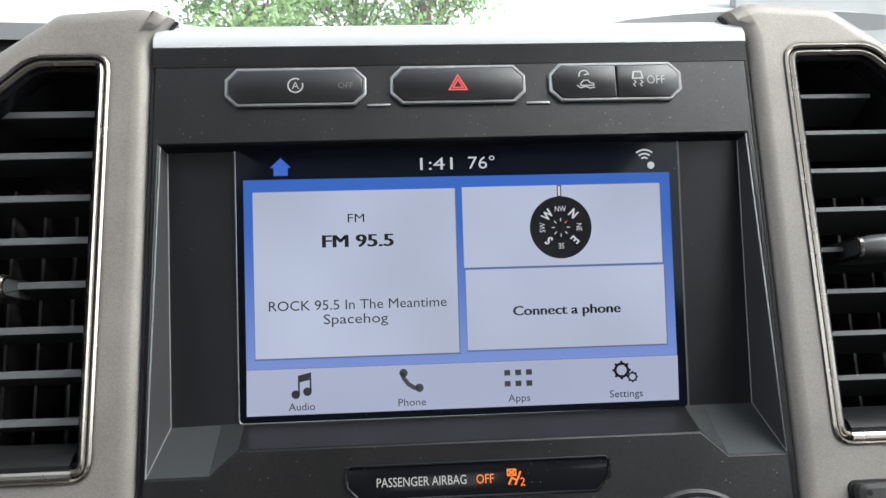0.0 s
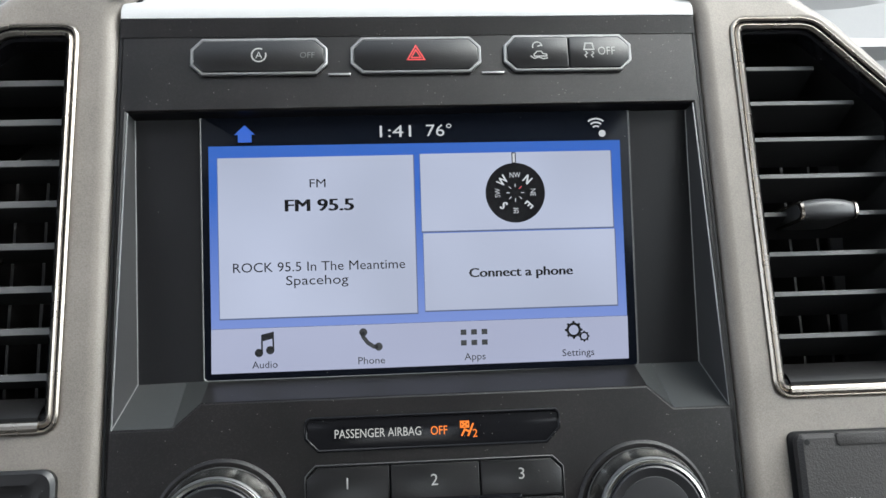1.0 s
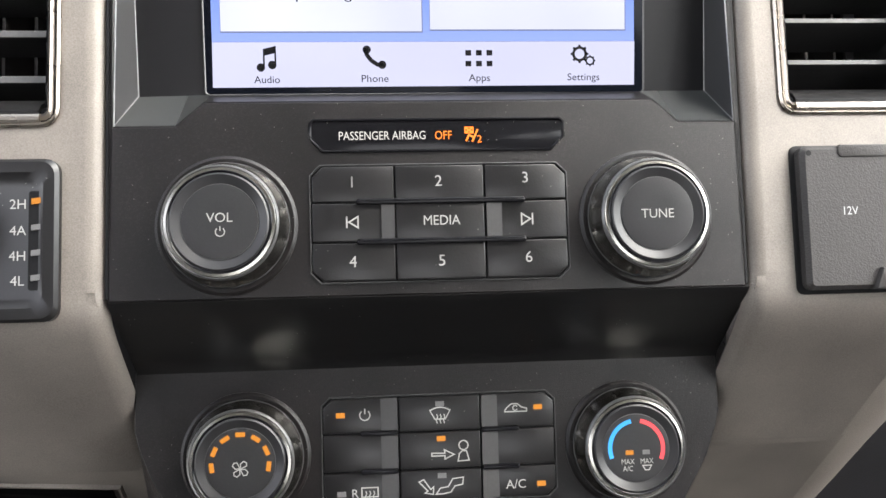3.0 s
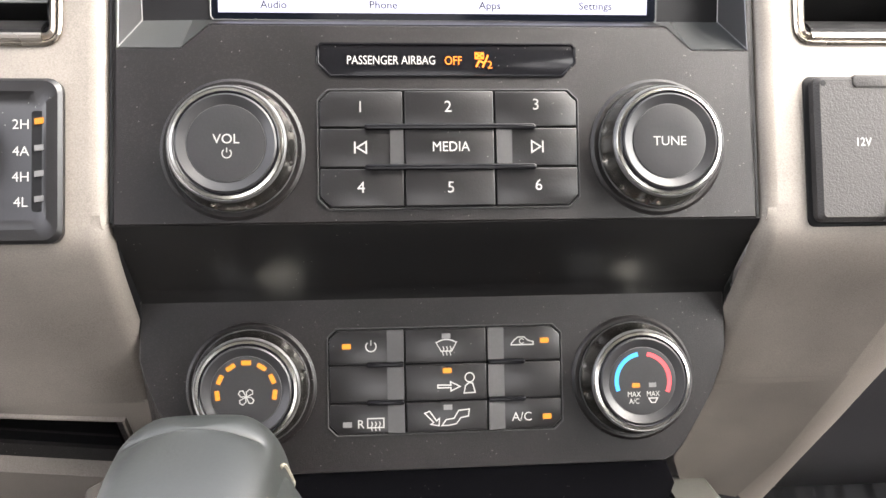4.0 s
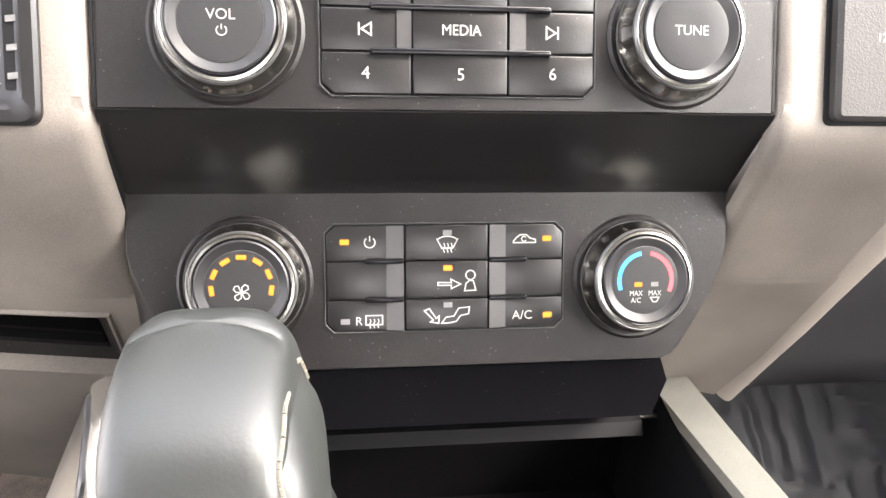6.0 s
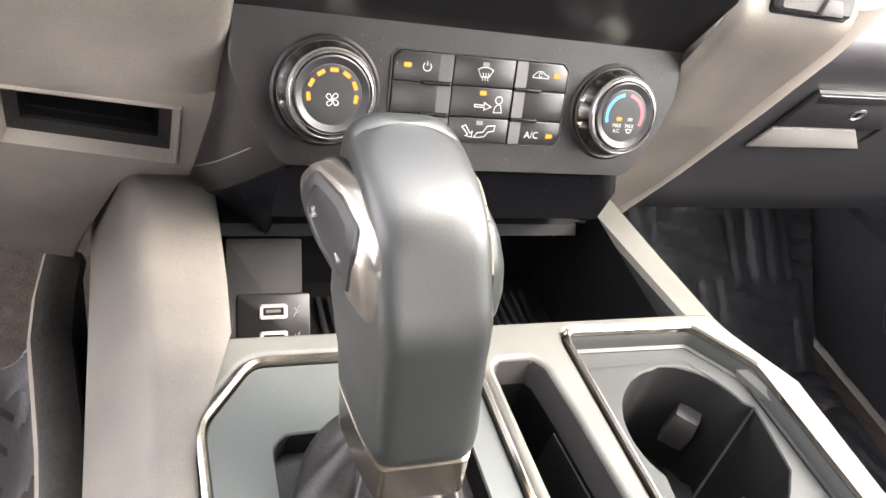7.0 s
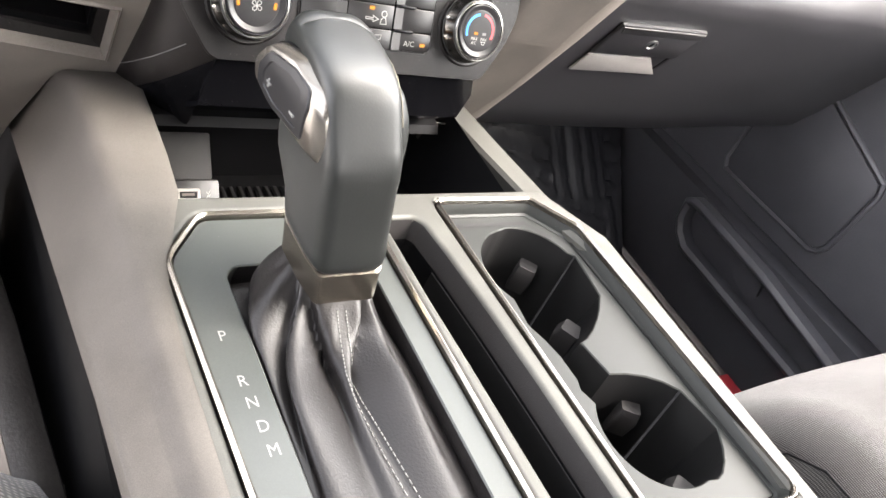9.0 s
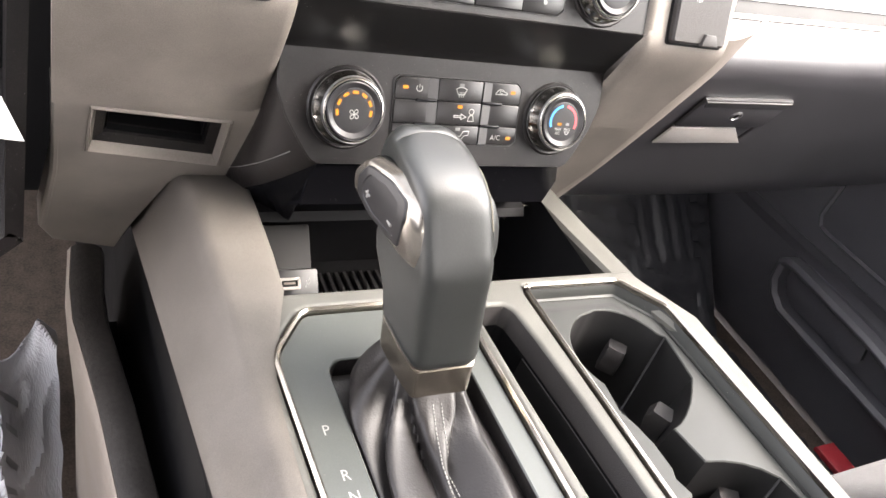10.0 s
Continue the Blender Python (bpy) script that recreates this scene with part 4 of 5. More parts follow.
# ---- silver bezels on both sides of the stack ----
KNEE = ((236.9, 669.8), (235.7, 666.6), (235.1, 663.0), (235.3, 659.0), (236.4, 654.0), (238.6, 647.0), (241.2, 640.0), (244.3, 632.0), (247.5, 624.0), (251.4, 614.0), (255.2, 604.0), (259.3, 592.0), (264.3, 578.5))


def bezel(s, outer_x, foot_x, arm_x, vent_hole, label):
    t = thing("silver_bezel", STACK, label, "trim panel", "silver bezels")
    top = [(s * 121.6, 166), (s * 113.5, 180), (s * 127, 184.5), (s * 160, 182), (s * 186, 163), (s * outer_x, 118), (s * foot_x, -71), (s * 121.6, -71)]
    if s < 0:
        top = top[::-1]
    pts = soften(top[::-1], 2.4, 3)
    part("face", holed(pts, [vent_hole], -26, 1.2, 7.0, 5, 2.6), SILVER, t, "satin warm silver face")
    # turn from the upper face to the lower one
    inv = STACK.inverted()
    edge = ((0.0, 7.0), (0.5, 4.3), (2.0, 2.1), (4.2, 0.6), (7.0, 0.0))
    rows = []
    for v in (-62.0, -66.0):
        rows.append([(s * (121.6 + d), v, 1.32 - q) for d, q in edge] + [(s * (128.6 + (foot_x - 128.6) * i / 6), v, 1.32) for i in range(1, 7)])
    for y, z in KNEE:
        far = foot_x + (arm_x - foot_x) * (676 - z) / 95
        y -= 0.1 + 1.3 * max(0, (z - 600) / 70)
        cols = [(s * (121.6 + d), y + q, z) for d, q in edge] + [(s * (128.6 + (far - 128.6) * i / 6), y, z) for i in range(1, 7)]
        rows.append([tuple((inv @ (Vector(p) * 0.001)) * 1000) for p in cols])
    part("knee", sheet(rows if s < 0 else [r[::-1] for r in rows], 8, flip=True), SILVER, t)
    return t


ventR = soften([(139.0, 1.5), (201, 1.5), (213, 122), (174, 161.5), (138.0, 161.5)], 6)
ventL = soften([(-216, -0.5), (-139.0, -0.5), (-138.5, 161.0), (-168, 161.0), (-216, 118)], 6)
bz_r = bezel(1, 228, 202, 190, ventR, "warm silver bezel round an air vent")
bz_l = bezel(-1, 241, 241, 241, ventL, "warm silver bezel round an air vent, driver side")
for t, s in ((bz_r, 1), (bz_l, -1)):
    seam = [(s * 121.2, -66, -1.2), (s * 121.2, 165, -1.2), (s * 113.6, 178.5, -5)]
    part("seam", tube(seam, 0.9, 6), DARK, t, "dark seam")


# ---- air vents ----
def air_vent(s, hole, slats, tab_v, label):
    v = thing("air_vent", STACK, label, "air vent", "air vents")
    part("frame", band(inset(hole, -1.4), inset(hole, 0.2), -8, 2.6, 0.7), BRONZE, v, "polished bronze chrome frame")
    part("groove", band(inset(hole, 0.2), inset(hole, 0.9), -8, 1.2), GLOSS, v, "dark groove in the frame")
    part("inner_frame", band(inset(hole, 0.9), inset(hole, 3.4), -8, 2.2, 1.1), BRONZE, v, "inner bronze chrome line")
    x0, x1 = min(p[0] for p in hole) + 7, max(p[0] for p in hole) - (7 if s < 0 else 12)
    y0 = min(p[1] for p in hole)
    part("lower_lip", sheet([[(x0 + (x1 - x0) * q / 4, y0 + d, w) for q in range(5)] for d, w in ((3.2, 0.6), (5.0, 0.8), (7.6, -1.5), (10.4, -6.0), (12.2, -12))], 1.5, flip=True), LEDGE, v, "broad dark lower lip")
    ins = inset(hole, 3.0)
    part("lip", band(inset(hole, 2.8), inset(hole, 5.0), -10, -0.6, 0.8), GLOSS, v, "gloss black inner lip")
    bm = loft([at_height(ins, -4), at_height(inset(ins, 2), -75)], False, True)
    part("duct", bm, RUBBER, v, "dark duct")
    x0, x1 = min(p[0] for p in hole) + 5, max(p[0] for p in hole) - 5
    drop, thick = (8.0, 1.5) if s > 0 else (3.5, 2.3)
    for y in slats:
        a, b = x0, x1
        if y > 118:
            d = (y - 118) * 1.0 + 2
            a, b = (a, b - d) if s > 0 else (a + d, b)
        profile = ((-0.6, -12.4), (-0.3, -11.4), (thick, -11.4), (thick + 0.3, -12.4), (2.2 - drop, -28), (0.8 - drop, -28))
        blade = part("slat", loft([[(x, y + dz, w) for dz, w in profile] for x in (a, b)]), RUBBER, v)
        bm = loft([[(x, y + dz, w) for dz, w in ((-0.5, -11.6), (-0.3, -10.9), (thick - 0.2, -10.8), (thick + 0.2, -11.6))] for x in (a, b)])
        part("slat_edge", bm, SLATEDGE, blade, "pale slat edge")
    for x in (144, 157, 170, 183) if s > 0 else (-200, -187, -174, -161, -148):
        bm = loft([[(x + dx, yy, w) for dx, w in ((-0.6, -32), (0.6, -32), (0.6, -58), (-0.6, -58))] for yy in (8, 116)])
        part("vane", bm, GRAINED, v, "thin upright vane")
    if s > 0:
        # Paler grey stands for light falling on the back of the duct.
        part("flap", sheet([[(196, y, -44), (203, y, -46), (209, y, -48)] for y in (8, 60, 116)], 1.5, flip=True), SLATEDGE, v, "shut-off flap, its light painted pale")
    # barrel-shaped adjuster tab with a metal hoop at each end
    c = 170 if s > 0 else -185

    def barrel(x, grow=0.0):
        e = ((x - c) / 12.0) ** 2
        up, low, out = tab_v + 4.6 - 1.3 * e + grow, tab_v - 4.6 + 0.5 * e - grow, 3.4 - 1.4 * e + grow
        yz = soften([(low, -22), (low, out - 2), (low + 1.5, out), (up - 2.0, out), (up, out - 3.0), (up, -22)], 1.6, 3)
        return [(x, y, w) for y, w in yz]
    tab = part("tab", loft([barrel(c - 11.6 + 23.2 * i / 10) for i in range(11)]), FIN, v, "satin grey barrel-shaped tab")
    for e in (-1, 1):
        hoop = [barrel(c + e * x, g) for x, g in ((10.9, 0.0), (11.0, 0.5), (12.2, 0.5), (12.3, -0.4), (11.4, -0.9))]
        part("tab_rim", loft(hoop if e > 0 else hoop[::-1]), CHROME, tab, "chrome tab end")
    x0, x1 = min(p[0] for p in hole) + 6, max(p[0] for p in hole) - (6 if s < 0 else 11)
    part("bottom_bar", tube([(x0, y0 + 1.6, 1.2), (x1, y0 + 1.6, 1.2)], 2.0, 10), BRONZE, v, "rounded bronze chrome bottom bar")
    return v


air_vent(1, ventR, (144, 127.6, 110.8, 94.0, 77.0, 59.6, 42.4, 24.6), 77, "tall air vent with black slats and a chrome frame")
air_vent(-1, ventL, (141, 123.7, 106.0, 88.7, 71.1, 53.6, 36.8, 18.8), 71, "tall air vent with black slats and a chrome frame, driver side")

# ---- drive mode switch and power outlet ----
sw = thing("drive_selector", STACK, "dark grey four-wheel-drive selector with an amber lamp", "switch")
step = lambda d, w: at_height(rounded(-222 + d, -73.4 + d, -136.6 - d, -14.2 - d, 5), w)
part("plate", loft([step(0, 0.5), step(0, 3.6), step(1.2, 5), step(5, 5.2), step(7.5, 3.4)]), KEY, sw, "dark grey plate")
part("groove", prism(rounded(-147.2, -62, -141.6, -26, 1), 3, 3.7), DARK, sw)
part("dial", turned([(17, 3), (17, 8), (15.8, 12), (14.5, 13), (0.01, 13)], -181, -42, 48), RUBBER, sw, "round black dial")
for s, y in (("2H", -30.6), ("4A", -40.2), ("4H", -49.4), ("4L", -58.4)):
    lettering(s, -151.0, y, 3.5, 3.5, INK, sw, 0.02)
    part("lamp", prism([(-146.0, y - 0.2), (-142.8, y + 0.2), (-142.8, y + 2.2), (-146.0, y + 1.8)], 3, 4.4), AMBER if s == "2H" else DIMINK, sw, "lit amber lamp" if s == "2H" else "dark lamp")

out = thing("power_outlet", STACK, "grained grey power outlet cover on the silver bezel", "outlet cover")
o = rounded(140.2, -71.2, 195, -12.6, 3)
part("frame", prism(o, 0.4, 1.9, 0.6), DARK, out, "dark frame")
o = rounded(142.2, -69.6, 193.4, -13.6, 3)
lid_part = part("lid", loft([at_height(o, 1), at_height(o, 5.2), at_height(inset(o, 1.6), 7.0)]), GRAINED, out, "grained lid")
part("hinge", prism(chamfered(157, -18.2, 182, -13.4, 1), 2, 7.6, 0.5), GRAINED, lid_part)
part("pull_tab", prism([(168, -69.8), (184, -69.8), (181, -61.5), (171, -61.5)], 5, 9.4, 1.0), GRAINED, lid_part)
part("screw_hole", turned([(1.1, 6.5), (1.1, 7.1), (0.01, 7.1)], 145.2, -16.6, 16), DARK, out)
lettering("12V", 160.4, -39.2, 7.1, 3.2, GREYINK, lid_part, 0, 0.9)


# ---- lower silver panels ----
low_l = thing("lower_panel", LOWER, "warm silver lower dash panel with an open coin slot", "trim panel")
o = [(-121.6, -91), (-241, -91), (-241, -165), (-249, -240), (-240, -261), (-197, -279), (-187, -239), (-168, -181), (-130, -176), (-121.6, -140)]
rim = [(-222, -142), (-139.5, -157.5), (-139.5, -106), (-220.5, -96.5)]
part("face", holed(o, [rim], -22, 0, 1.2), SILVER, low_l, "satin warm silver face")
part("left_edge", tube([(-238, -92, -3.4), (-238.4, -130, -3), (-239, -165, -2.6), (-246, -240, -2.6), (-238, -258, -4)], 3.2, 10), SILVER, low_l)
o2 = inset(rim, 3.6)
part("slot_frame", loft([at_height(inset(rim, -1.0), -1), at_height(rim, 1.2), at_height(inset(rim, 1.0), 1.2), at_height(o2, -6)], False, False), SILVER, low_l, "raised silver slot frame")
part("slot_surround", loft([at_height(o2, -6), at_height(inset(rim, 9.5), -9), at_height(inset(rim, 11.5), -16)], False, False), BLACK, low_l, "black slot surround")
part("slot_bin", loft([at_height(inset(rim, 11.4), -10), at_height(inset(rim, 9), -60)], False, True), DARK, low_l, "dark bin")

low_r = thing("lower_panel", LOWER, "warm silver arm sweeping down beside the climate panel", "trim panel")
o = [(121.6, -91), (121.6, -130), (128, -160), (140, -188), (172, -200), (183, -160), (190, -91)]
part("face", prism(o[::-1], -12, 0, 1.6), SILVER, low_r, "satin warm silver face")
# the arm's side sweeps outwards and back to the glove box
wall = []
for near, far in (((201, 2, -14), (280, -5, -50)), ((196, -40, -3.5), (276, -40, -50)), ((190, -91, -0.6), (267, -100, -50)), ((186.6, -126, -0.6), (261, -132, -50)), ((183.2, -160, -0.6), (256, -165, -50)), ((178, -182, -0.6), (249, -215, -50)), ((172.2, -199, -0.6), (240, -290, -50))):
    wall.append([(near[0] + (far[0] - near[0]) * u, near[1] + (far[1] - near[1]) * u, near[2] + (far[2] - near[2]) * u ** 1.6) for u in (0, 0.08, 0.18, 0.3, 0.45, 0.6, 0.8, 1)])
part("side_wall", sheet(wall, 3), SILVER, low_r, "silver side wall sweeping back")

# ---- glove box ----
gb = thing("glove_box", GLOVE, "soft black glove box with a latch handle", "glove box")
rows = []
for v, w in ((66, -44), (69, -39), (69.5, -36), (68, -31.5), (59, -18), (53, -10), (47, -4.2), (40, -0.8), (30, 0), (-60, 0), (-150, 0), (-196, -2), (-207, -8), (-212, -24)):
    rows.append([(x, v + (max(0, x - 520) * 0.10 if v < -100 else 0) + (0.055 * (x - 300) if v > 35 else 0), w) for x in (150, 240, 330, 450, 560, 650, 730, 800, 860)])
part("door", sheet(rows, 10), GLOVESOFT, gb, "soft black door")
h = [(303, -74), (420, -74), (424, 6), (303, 6)]
part("latch_well", loft([at_height(h, 0.6), at_height(inset(h, 4), 0.6), at_height(inset(h, 8), -2)], False, True), BLACK, gb, "dark latch well")
lid = [(306, -40), (421, -35), (420, 11), (305, 5)]
part("latch", loft([at_height(lid, -2), at_height(lid, 3.4), at_height(inset(lid, 2.0), 4.6)]), GLOVESOFT, gb, "black latch paddle")
# Lighter strip paints the highlight along the paddle's top edge.
part("paddle_edge", prism([(310, -5), (421, 0), (419, 10), (306, 4)], 4.4, 5.4, 0.4), FIN, gb, "upper paddle edge, highlight painted grey")
part("pull_strip", prism([(305, -74), (425, -68), (392, -41), (307, -46)], 0.4, 2.6, 0.8), PALE, gb, "pale plastic pull strip")
lock = part("lock", turned([(7, 3), (7, 5.4), (5.5, 6), (5, 4.8), (0.01, 4.8)], 365, -16, 24), RIM, gb, "small key lock")
part("lock_slot", prism([(363, -19), (367, -19), (367, -13), (363, -13)], 4.6, 5.2), DARK, lock)
across = lambda rows: [[(x, v + 0.055 * (x - 300), w) for x in (150, 300, 450, 600, 730, 860)] for v, w in rows]
part("top_edge", sheet(across(((71.5, -42), (72.2, -39.5), (71.2, -37.2), (70, -37))), 2), PALE, gb, "rounded top edge, brightened pale")
part("mesh_strip", sheet(across(((80, -56), (76, -50), (70.5, -43))), 4), RUBBER, gb, "dark ribbed strip")
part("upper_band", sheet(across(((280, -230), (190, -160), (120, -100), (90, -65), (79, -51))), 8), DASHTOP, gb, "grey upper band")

# ---- centre console ----
con = thing("center_console", FLAT, "satin silver centre console with shifter, slot and cup wells", "console")
ZT = 508
gear_hole = [(-133.5, -170), (-3, -170), (-5, 146), (-18, 159), (-115, 159), (-140, 126)]
slot_hole = [(10, -150), (47, -150), (41, 9), (38, 61), (33.5, 114), (30, 142), (25, 148), (6, 148), (2, 143), (3, 80), (5, 29)]
cup_hole = [(57, -99), (166, -99), (174, -92), (162, 131), (134, 163.5), (52, 165), (47.5, 160)]
outer = [(-146, -190), (184, -190), (181, 118), (150, 172), (-122, 172), (-146, 130)]
part("top_frame", holed(outer, [soften(gear_hole, 8, 4), soften(slot_hole, 2.5, 2), soften(cup_hole, 5, 4)], 470, ZT, 1.8, 3, 3.2), CONSOLE, con, "satin silver top frame")
# driver-side shoulder: flat top, long chamfer, lower lip
rows = []
for y, z0 in ((-190, 507), (-60, 507), (60, 507), (110, 508), (140, 510), (172, 512), (205, 513), (240, 513), (275, 512), (300, 505), (330, 480), (352, 448)):
    k = max(0, min(1, (y - 115) / 60))
    f = max(0, (y - 275) / 75)
    low = min(500, 426 + 0.205 * (346 - y))
    xl = -180 - 6 * max(0, min(1, y / 346))
    c = -154 - 4 * max(0, min(1, (y - 144) / 133)) - 14 * f
    rows.append([(-120 - 20 * (1 - k), y, z0 - 1.0), (-124 - 20 * (1 - k), y, z0 + 1.2), (c + 7, y, z0 + 1.4), (c + 3, y, z0 + 1.4), (c - 1, y, z0 + 0.4), (c - 4.5, y, z0 - 3.2), (c - 4.5 + 0.2 * (xl + 6.5 - c), y, z0 - 3.2 + 0.2 * (low + 9.2 - z0)), (c - 4.5 + 0.85 * (xl + 6.5 - c), y, z0 - 3.2 + 0.85 * (low + 9.2 - z0)), (xl + 2, y, low + 6), (xl, y, low)])
part("shoulder", sheet(rows, 5), SHOULDER, con, "satin silver shoulder, warm reflection in its colour")
# passenger-side rail running up to the dash
rows = []
for y, z0, x0, x1 in ((-190, 508, 170, 188), (40, 507, 166, 185), (110, 505, 158, 181), (140, 503, 150, 174), (172, 501, 140, 166), (230, 500, 131, 159), (300, 499, 121, 152)):
    rows.append([(x1 - 4, y, z0 - 60), (x1 + 1, y, z0 - 14), (x1, y, z0 - 4), (x1 - 4, y, z0 + 0.5), (x0 + 3, y, z0 + 1), (x0, y, z0 - 2), (x0, y, z0 - 40)])
part("rail", sheet(rows[::-1], 3, flip=True), CONSOLE, con, "satin silver rail")
part("left_side", box(-160, -150, -190, 300, 40, 440), DARK, con, "dark console side")
part("right_side", box(160, 170, -190, 280, 40, 450), DARK, con, "dark console side")
part("rear_body", box(-146, 170, -900, -188, 40, 520, 8), SOFT, con)

# gear plate with lettering
gp = thing("gear_plate", FLAT, "dark lacquered gear plate with chrome surround", "gear plate")
gear_round = soften(gear_hole, 8, 4)
part("surround", band(inset(gear_round, 0.3), inset(gear_round, 3.6), 490, 510.4, 1.4), CHROME, gp, "polished chrome surround")
opening = [(-108, -140), (-24, -140), (-24, 112), (-30, 118), (-104, 118), (-109.5, 112)]
part("plate", holed(inset(gear_round, 4.0), [soften(opening, 3, 3)], 480, 506, 0.8), PLATE, gp, "dark grey-green lacquered plate")
part("well", loft([at_height(opening, 505), at_height(inset(opening, 1), 493)], False, True), LEATHER, gp, "flat black leather skirt")
for s, x, y in (("P", -123.2, 72), ("R", -121.3, 44), ("N", -120.3, 31.4), ("D", -119.3, 18), ("M", -118.4, 5)):
    lettering(s, x, y, 506.3, 6.4, INK, gp, 0.028, 0.9, 0)

# ---- shifter boot and lever ----
boot = thing("shifter_boot", FLAT, "creased black leather shifter boot with grey stitching", "shifter boot")


def boot_ring(v, z, cx, cy, rx, ry, n=120):
    """One level of the boot; v runs from 0 at the collar to 1 at the plate."""
    out = []
    for i in range(n):
        a = 360 * i / n
        c, s = math.cos(radians(a)), math.sin(radians(a))
        p = 3.2
        r = (abs(c) ** p + abs(s) ** p) ** (-1 / p)
        on = max(0, min(1, (v - 0.06) / 0.16)) * max(0, min(1, (0.80 - v) / 0.25))
        k = min(1, v / 0.5)
        push = 0.0
        for a0, a1, wide, deep in ((206, 258, 11, 20.0), (334, 284, 11, 17.0), (180, 205, 9, 8.0)):
            push -= deep * math.exp(-((a - a0 - (a1 - a0) * k) / wide) ** 2)
        for a0, wide, high in ((230, 13, 9.0), (308, 12, 8.0), (178, 20, 6.0)):
            push += high * math.exp(-((a - a0) / wide) ** 2) * k
        push += 2.2 * noise.noise((c * 2.2, s * 2.2, v * 2.4)) + 1.0 * noise.noise((c * 5, s * 5, v * 4 + 9))
        x, y = cx + rx * c * r, cy + ry * s * r
        out.append((x + push * on * c, y + push * on * s * 0.8, z + 0.5 * push * on + 0.37 * max(0, min(1, (z - 505) / 15)) * (y - 75)))
    return out


levels = [(495, -137, -66, 42), (496.5, -118, -66, 41), (498.5, -82, -67, 39), (500.5, -42, -68, 37), (502.5, -6, -69, 35.5), (505, 18, -69, 34), (508, 32, -68.5, 32), (511, 43, -67, 29), (514.5, 53, -65.5, 25.5), (517.5, 61, -64, 22.5), (520.5, 69.5, -63, 20), (523, 75, -63, 16)]
rings = []
for i, (z, front, cx, rx) in enumerate(levels):
    back = 118 - 6 * max(0, z - 512) / 20
    rings.append(boot_ring(1 - i / (len(levels) - 1), z, cx, (back + front) / 2, rx, (back - front) / 2))
bm = loft(rings, False, True)
bmesh.ops.subdivide_edges(bm, edges=bm.edges, cuts=1, smooth=0.8, use_grid_fill=True)
soft = [q for q in bm.verts if 498 < q.co.z and q.co.y < 116]
for k in range(5):
    bmesh.ops.smooth_vert(bm, verts=soft, factor=0.5, use_axis_x=True, use_axis_y=True, use_axis_z=True)
boot_skin = BVHTree.FromBMesh(bm)
boot_leather = part("leather", bm, LEATHER, boot, "creased black leather")

lever = thing("gear_shifter", FLAT, "black leather gear shifter with a metal collar and side button", "gear shifter")


def mixed(z, keys):
    """Value at a height, from (height, value) keys."""
    for (a, p), (b, q) in zip(keys, keys[1:]):
        if z <= b:
            k = max(0, (z - a) / (b - a))
            k = k * k * (3 - 2 * k)
            return p + (q - p) * k
    return keys[-1][1]


def grip_corners(z, top=0.0, grow=0.0):
    """Eight corners of the grip at a height: a narrow face towards the seats, widening towards the dash."""
    y0 = mixed(z, ((524, 73), (541, 75), (596, 81.5), (630, 95))) + top * 49 - grow
    y1 = mixed(z, ((524, 110.5), (541, 112.5), (596, 141.5), (630, 160))) - top * 13.5 + grow
    wf = mixed(z, ((541, 17.2), (596, 18.8), (630, 19.5))) + grow - top * 2.5
    wb = mixed(z, ((541, 29.0), (570, 29.5), (604, 24.0), (630, 21.5))) + grow - top * 3.0
    wm = 0.62 * wf + 0.38 * wb + 1.2
    cx = -62.6 - 0.112 * (z - 541)
    ym = y0 + 0.3 * (y1 - y0)
    return cx, y0, wb, [(cx - wf, y0), (cx + wf, y0), (cx + wm, ym), (cx + wb, y1 - 6), (cx + wb - 8, y1), (cx - wb + 8, y1), (cx - wb, y1 - 6), (cx - wm, ym)]


def section(z, grow=0.0, top=0.0, corner=7.0):
    """Ring of the grip with rounded corners, leaning with the lever and domed towards the crown."""
    cx, y0, wb, pts = grip_corners(z, top, grow)
    lean = mixed(z, ((541, 0.44), (600, 0.0), (640, 0.0)))
    dome = 4.5 * max(0, min(1, (z - 612) / 25))
    out = []
    for i, p in enumerate(pts):
        a, b, c = Vector(pts[i - 1]), Vector(p), Vector(pts[(i + 1) % 8])
        d = corner if i < 2 else ((9.0 if corner > 5 else 4.0) if i in (2, 7) else 4.0)
        u = b + (a - b).normalized() * min(d, (a - b).length * 0.48)
        w = b + (c - b).normalized() * min(d, (c - b).length * 0.48)
        for k in range(7):
            t = k / 6
            q = u * (1 - t) ** 2 + b * 2 * t * (1 - t) + w * t * t
            out.append((q.x, q.y, z + lean * (q.y - y0) - dome * abs((q.x - cx) / wb) ** 3.5))
    return out


part("collar", loft([section(520, -1.2, 0, 3.0), section(521, 0.1, 0, 3.0), section(539.6, 0.4, 0, 3.0), section(540.6, -0.6, 0, 3.0)]), COLLAR, lever, "brushed metal collar")
grip = [section(540, -1.0), section(541, 0.0), section(543, 0.9), section(547, 1.0)] + [section(z, 0.4) for z in (556, 566, 576, 586, 596, 604, 611, 617)]
for i in range(1, 17):
    a = i / 16 * math.pi / 2
    up = math.sin(a)
    grip.append(section(617 + 27.6 * up, 0.4, 1 - (1 - up ** 2.7) ** (1 / 2.7)))
rim_ring = grip[-1]
mx, my = sum(p[0] for p in rim_ring) / len(rim_ring), sum(p[1] for p in rim_ring) / len(rim_ring)
wide = max(abs(p[0] - mx) for p in rim_ring)
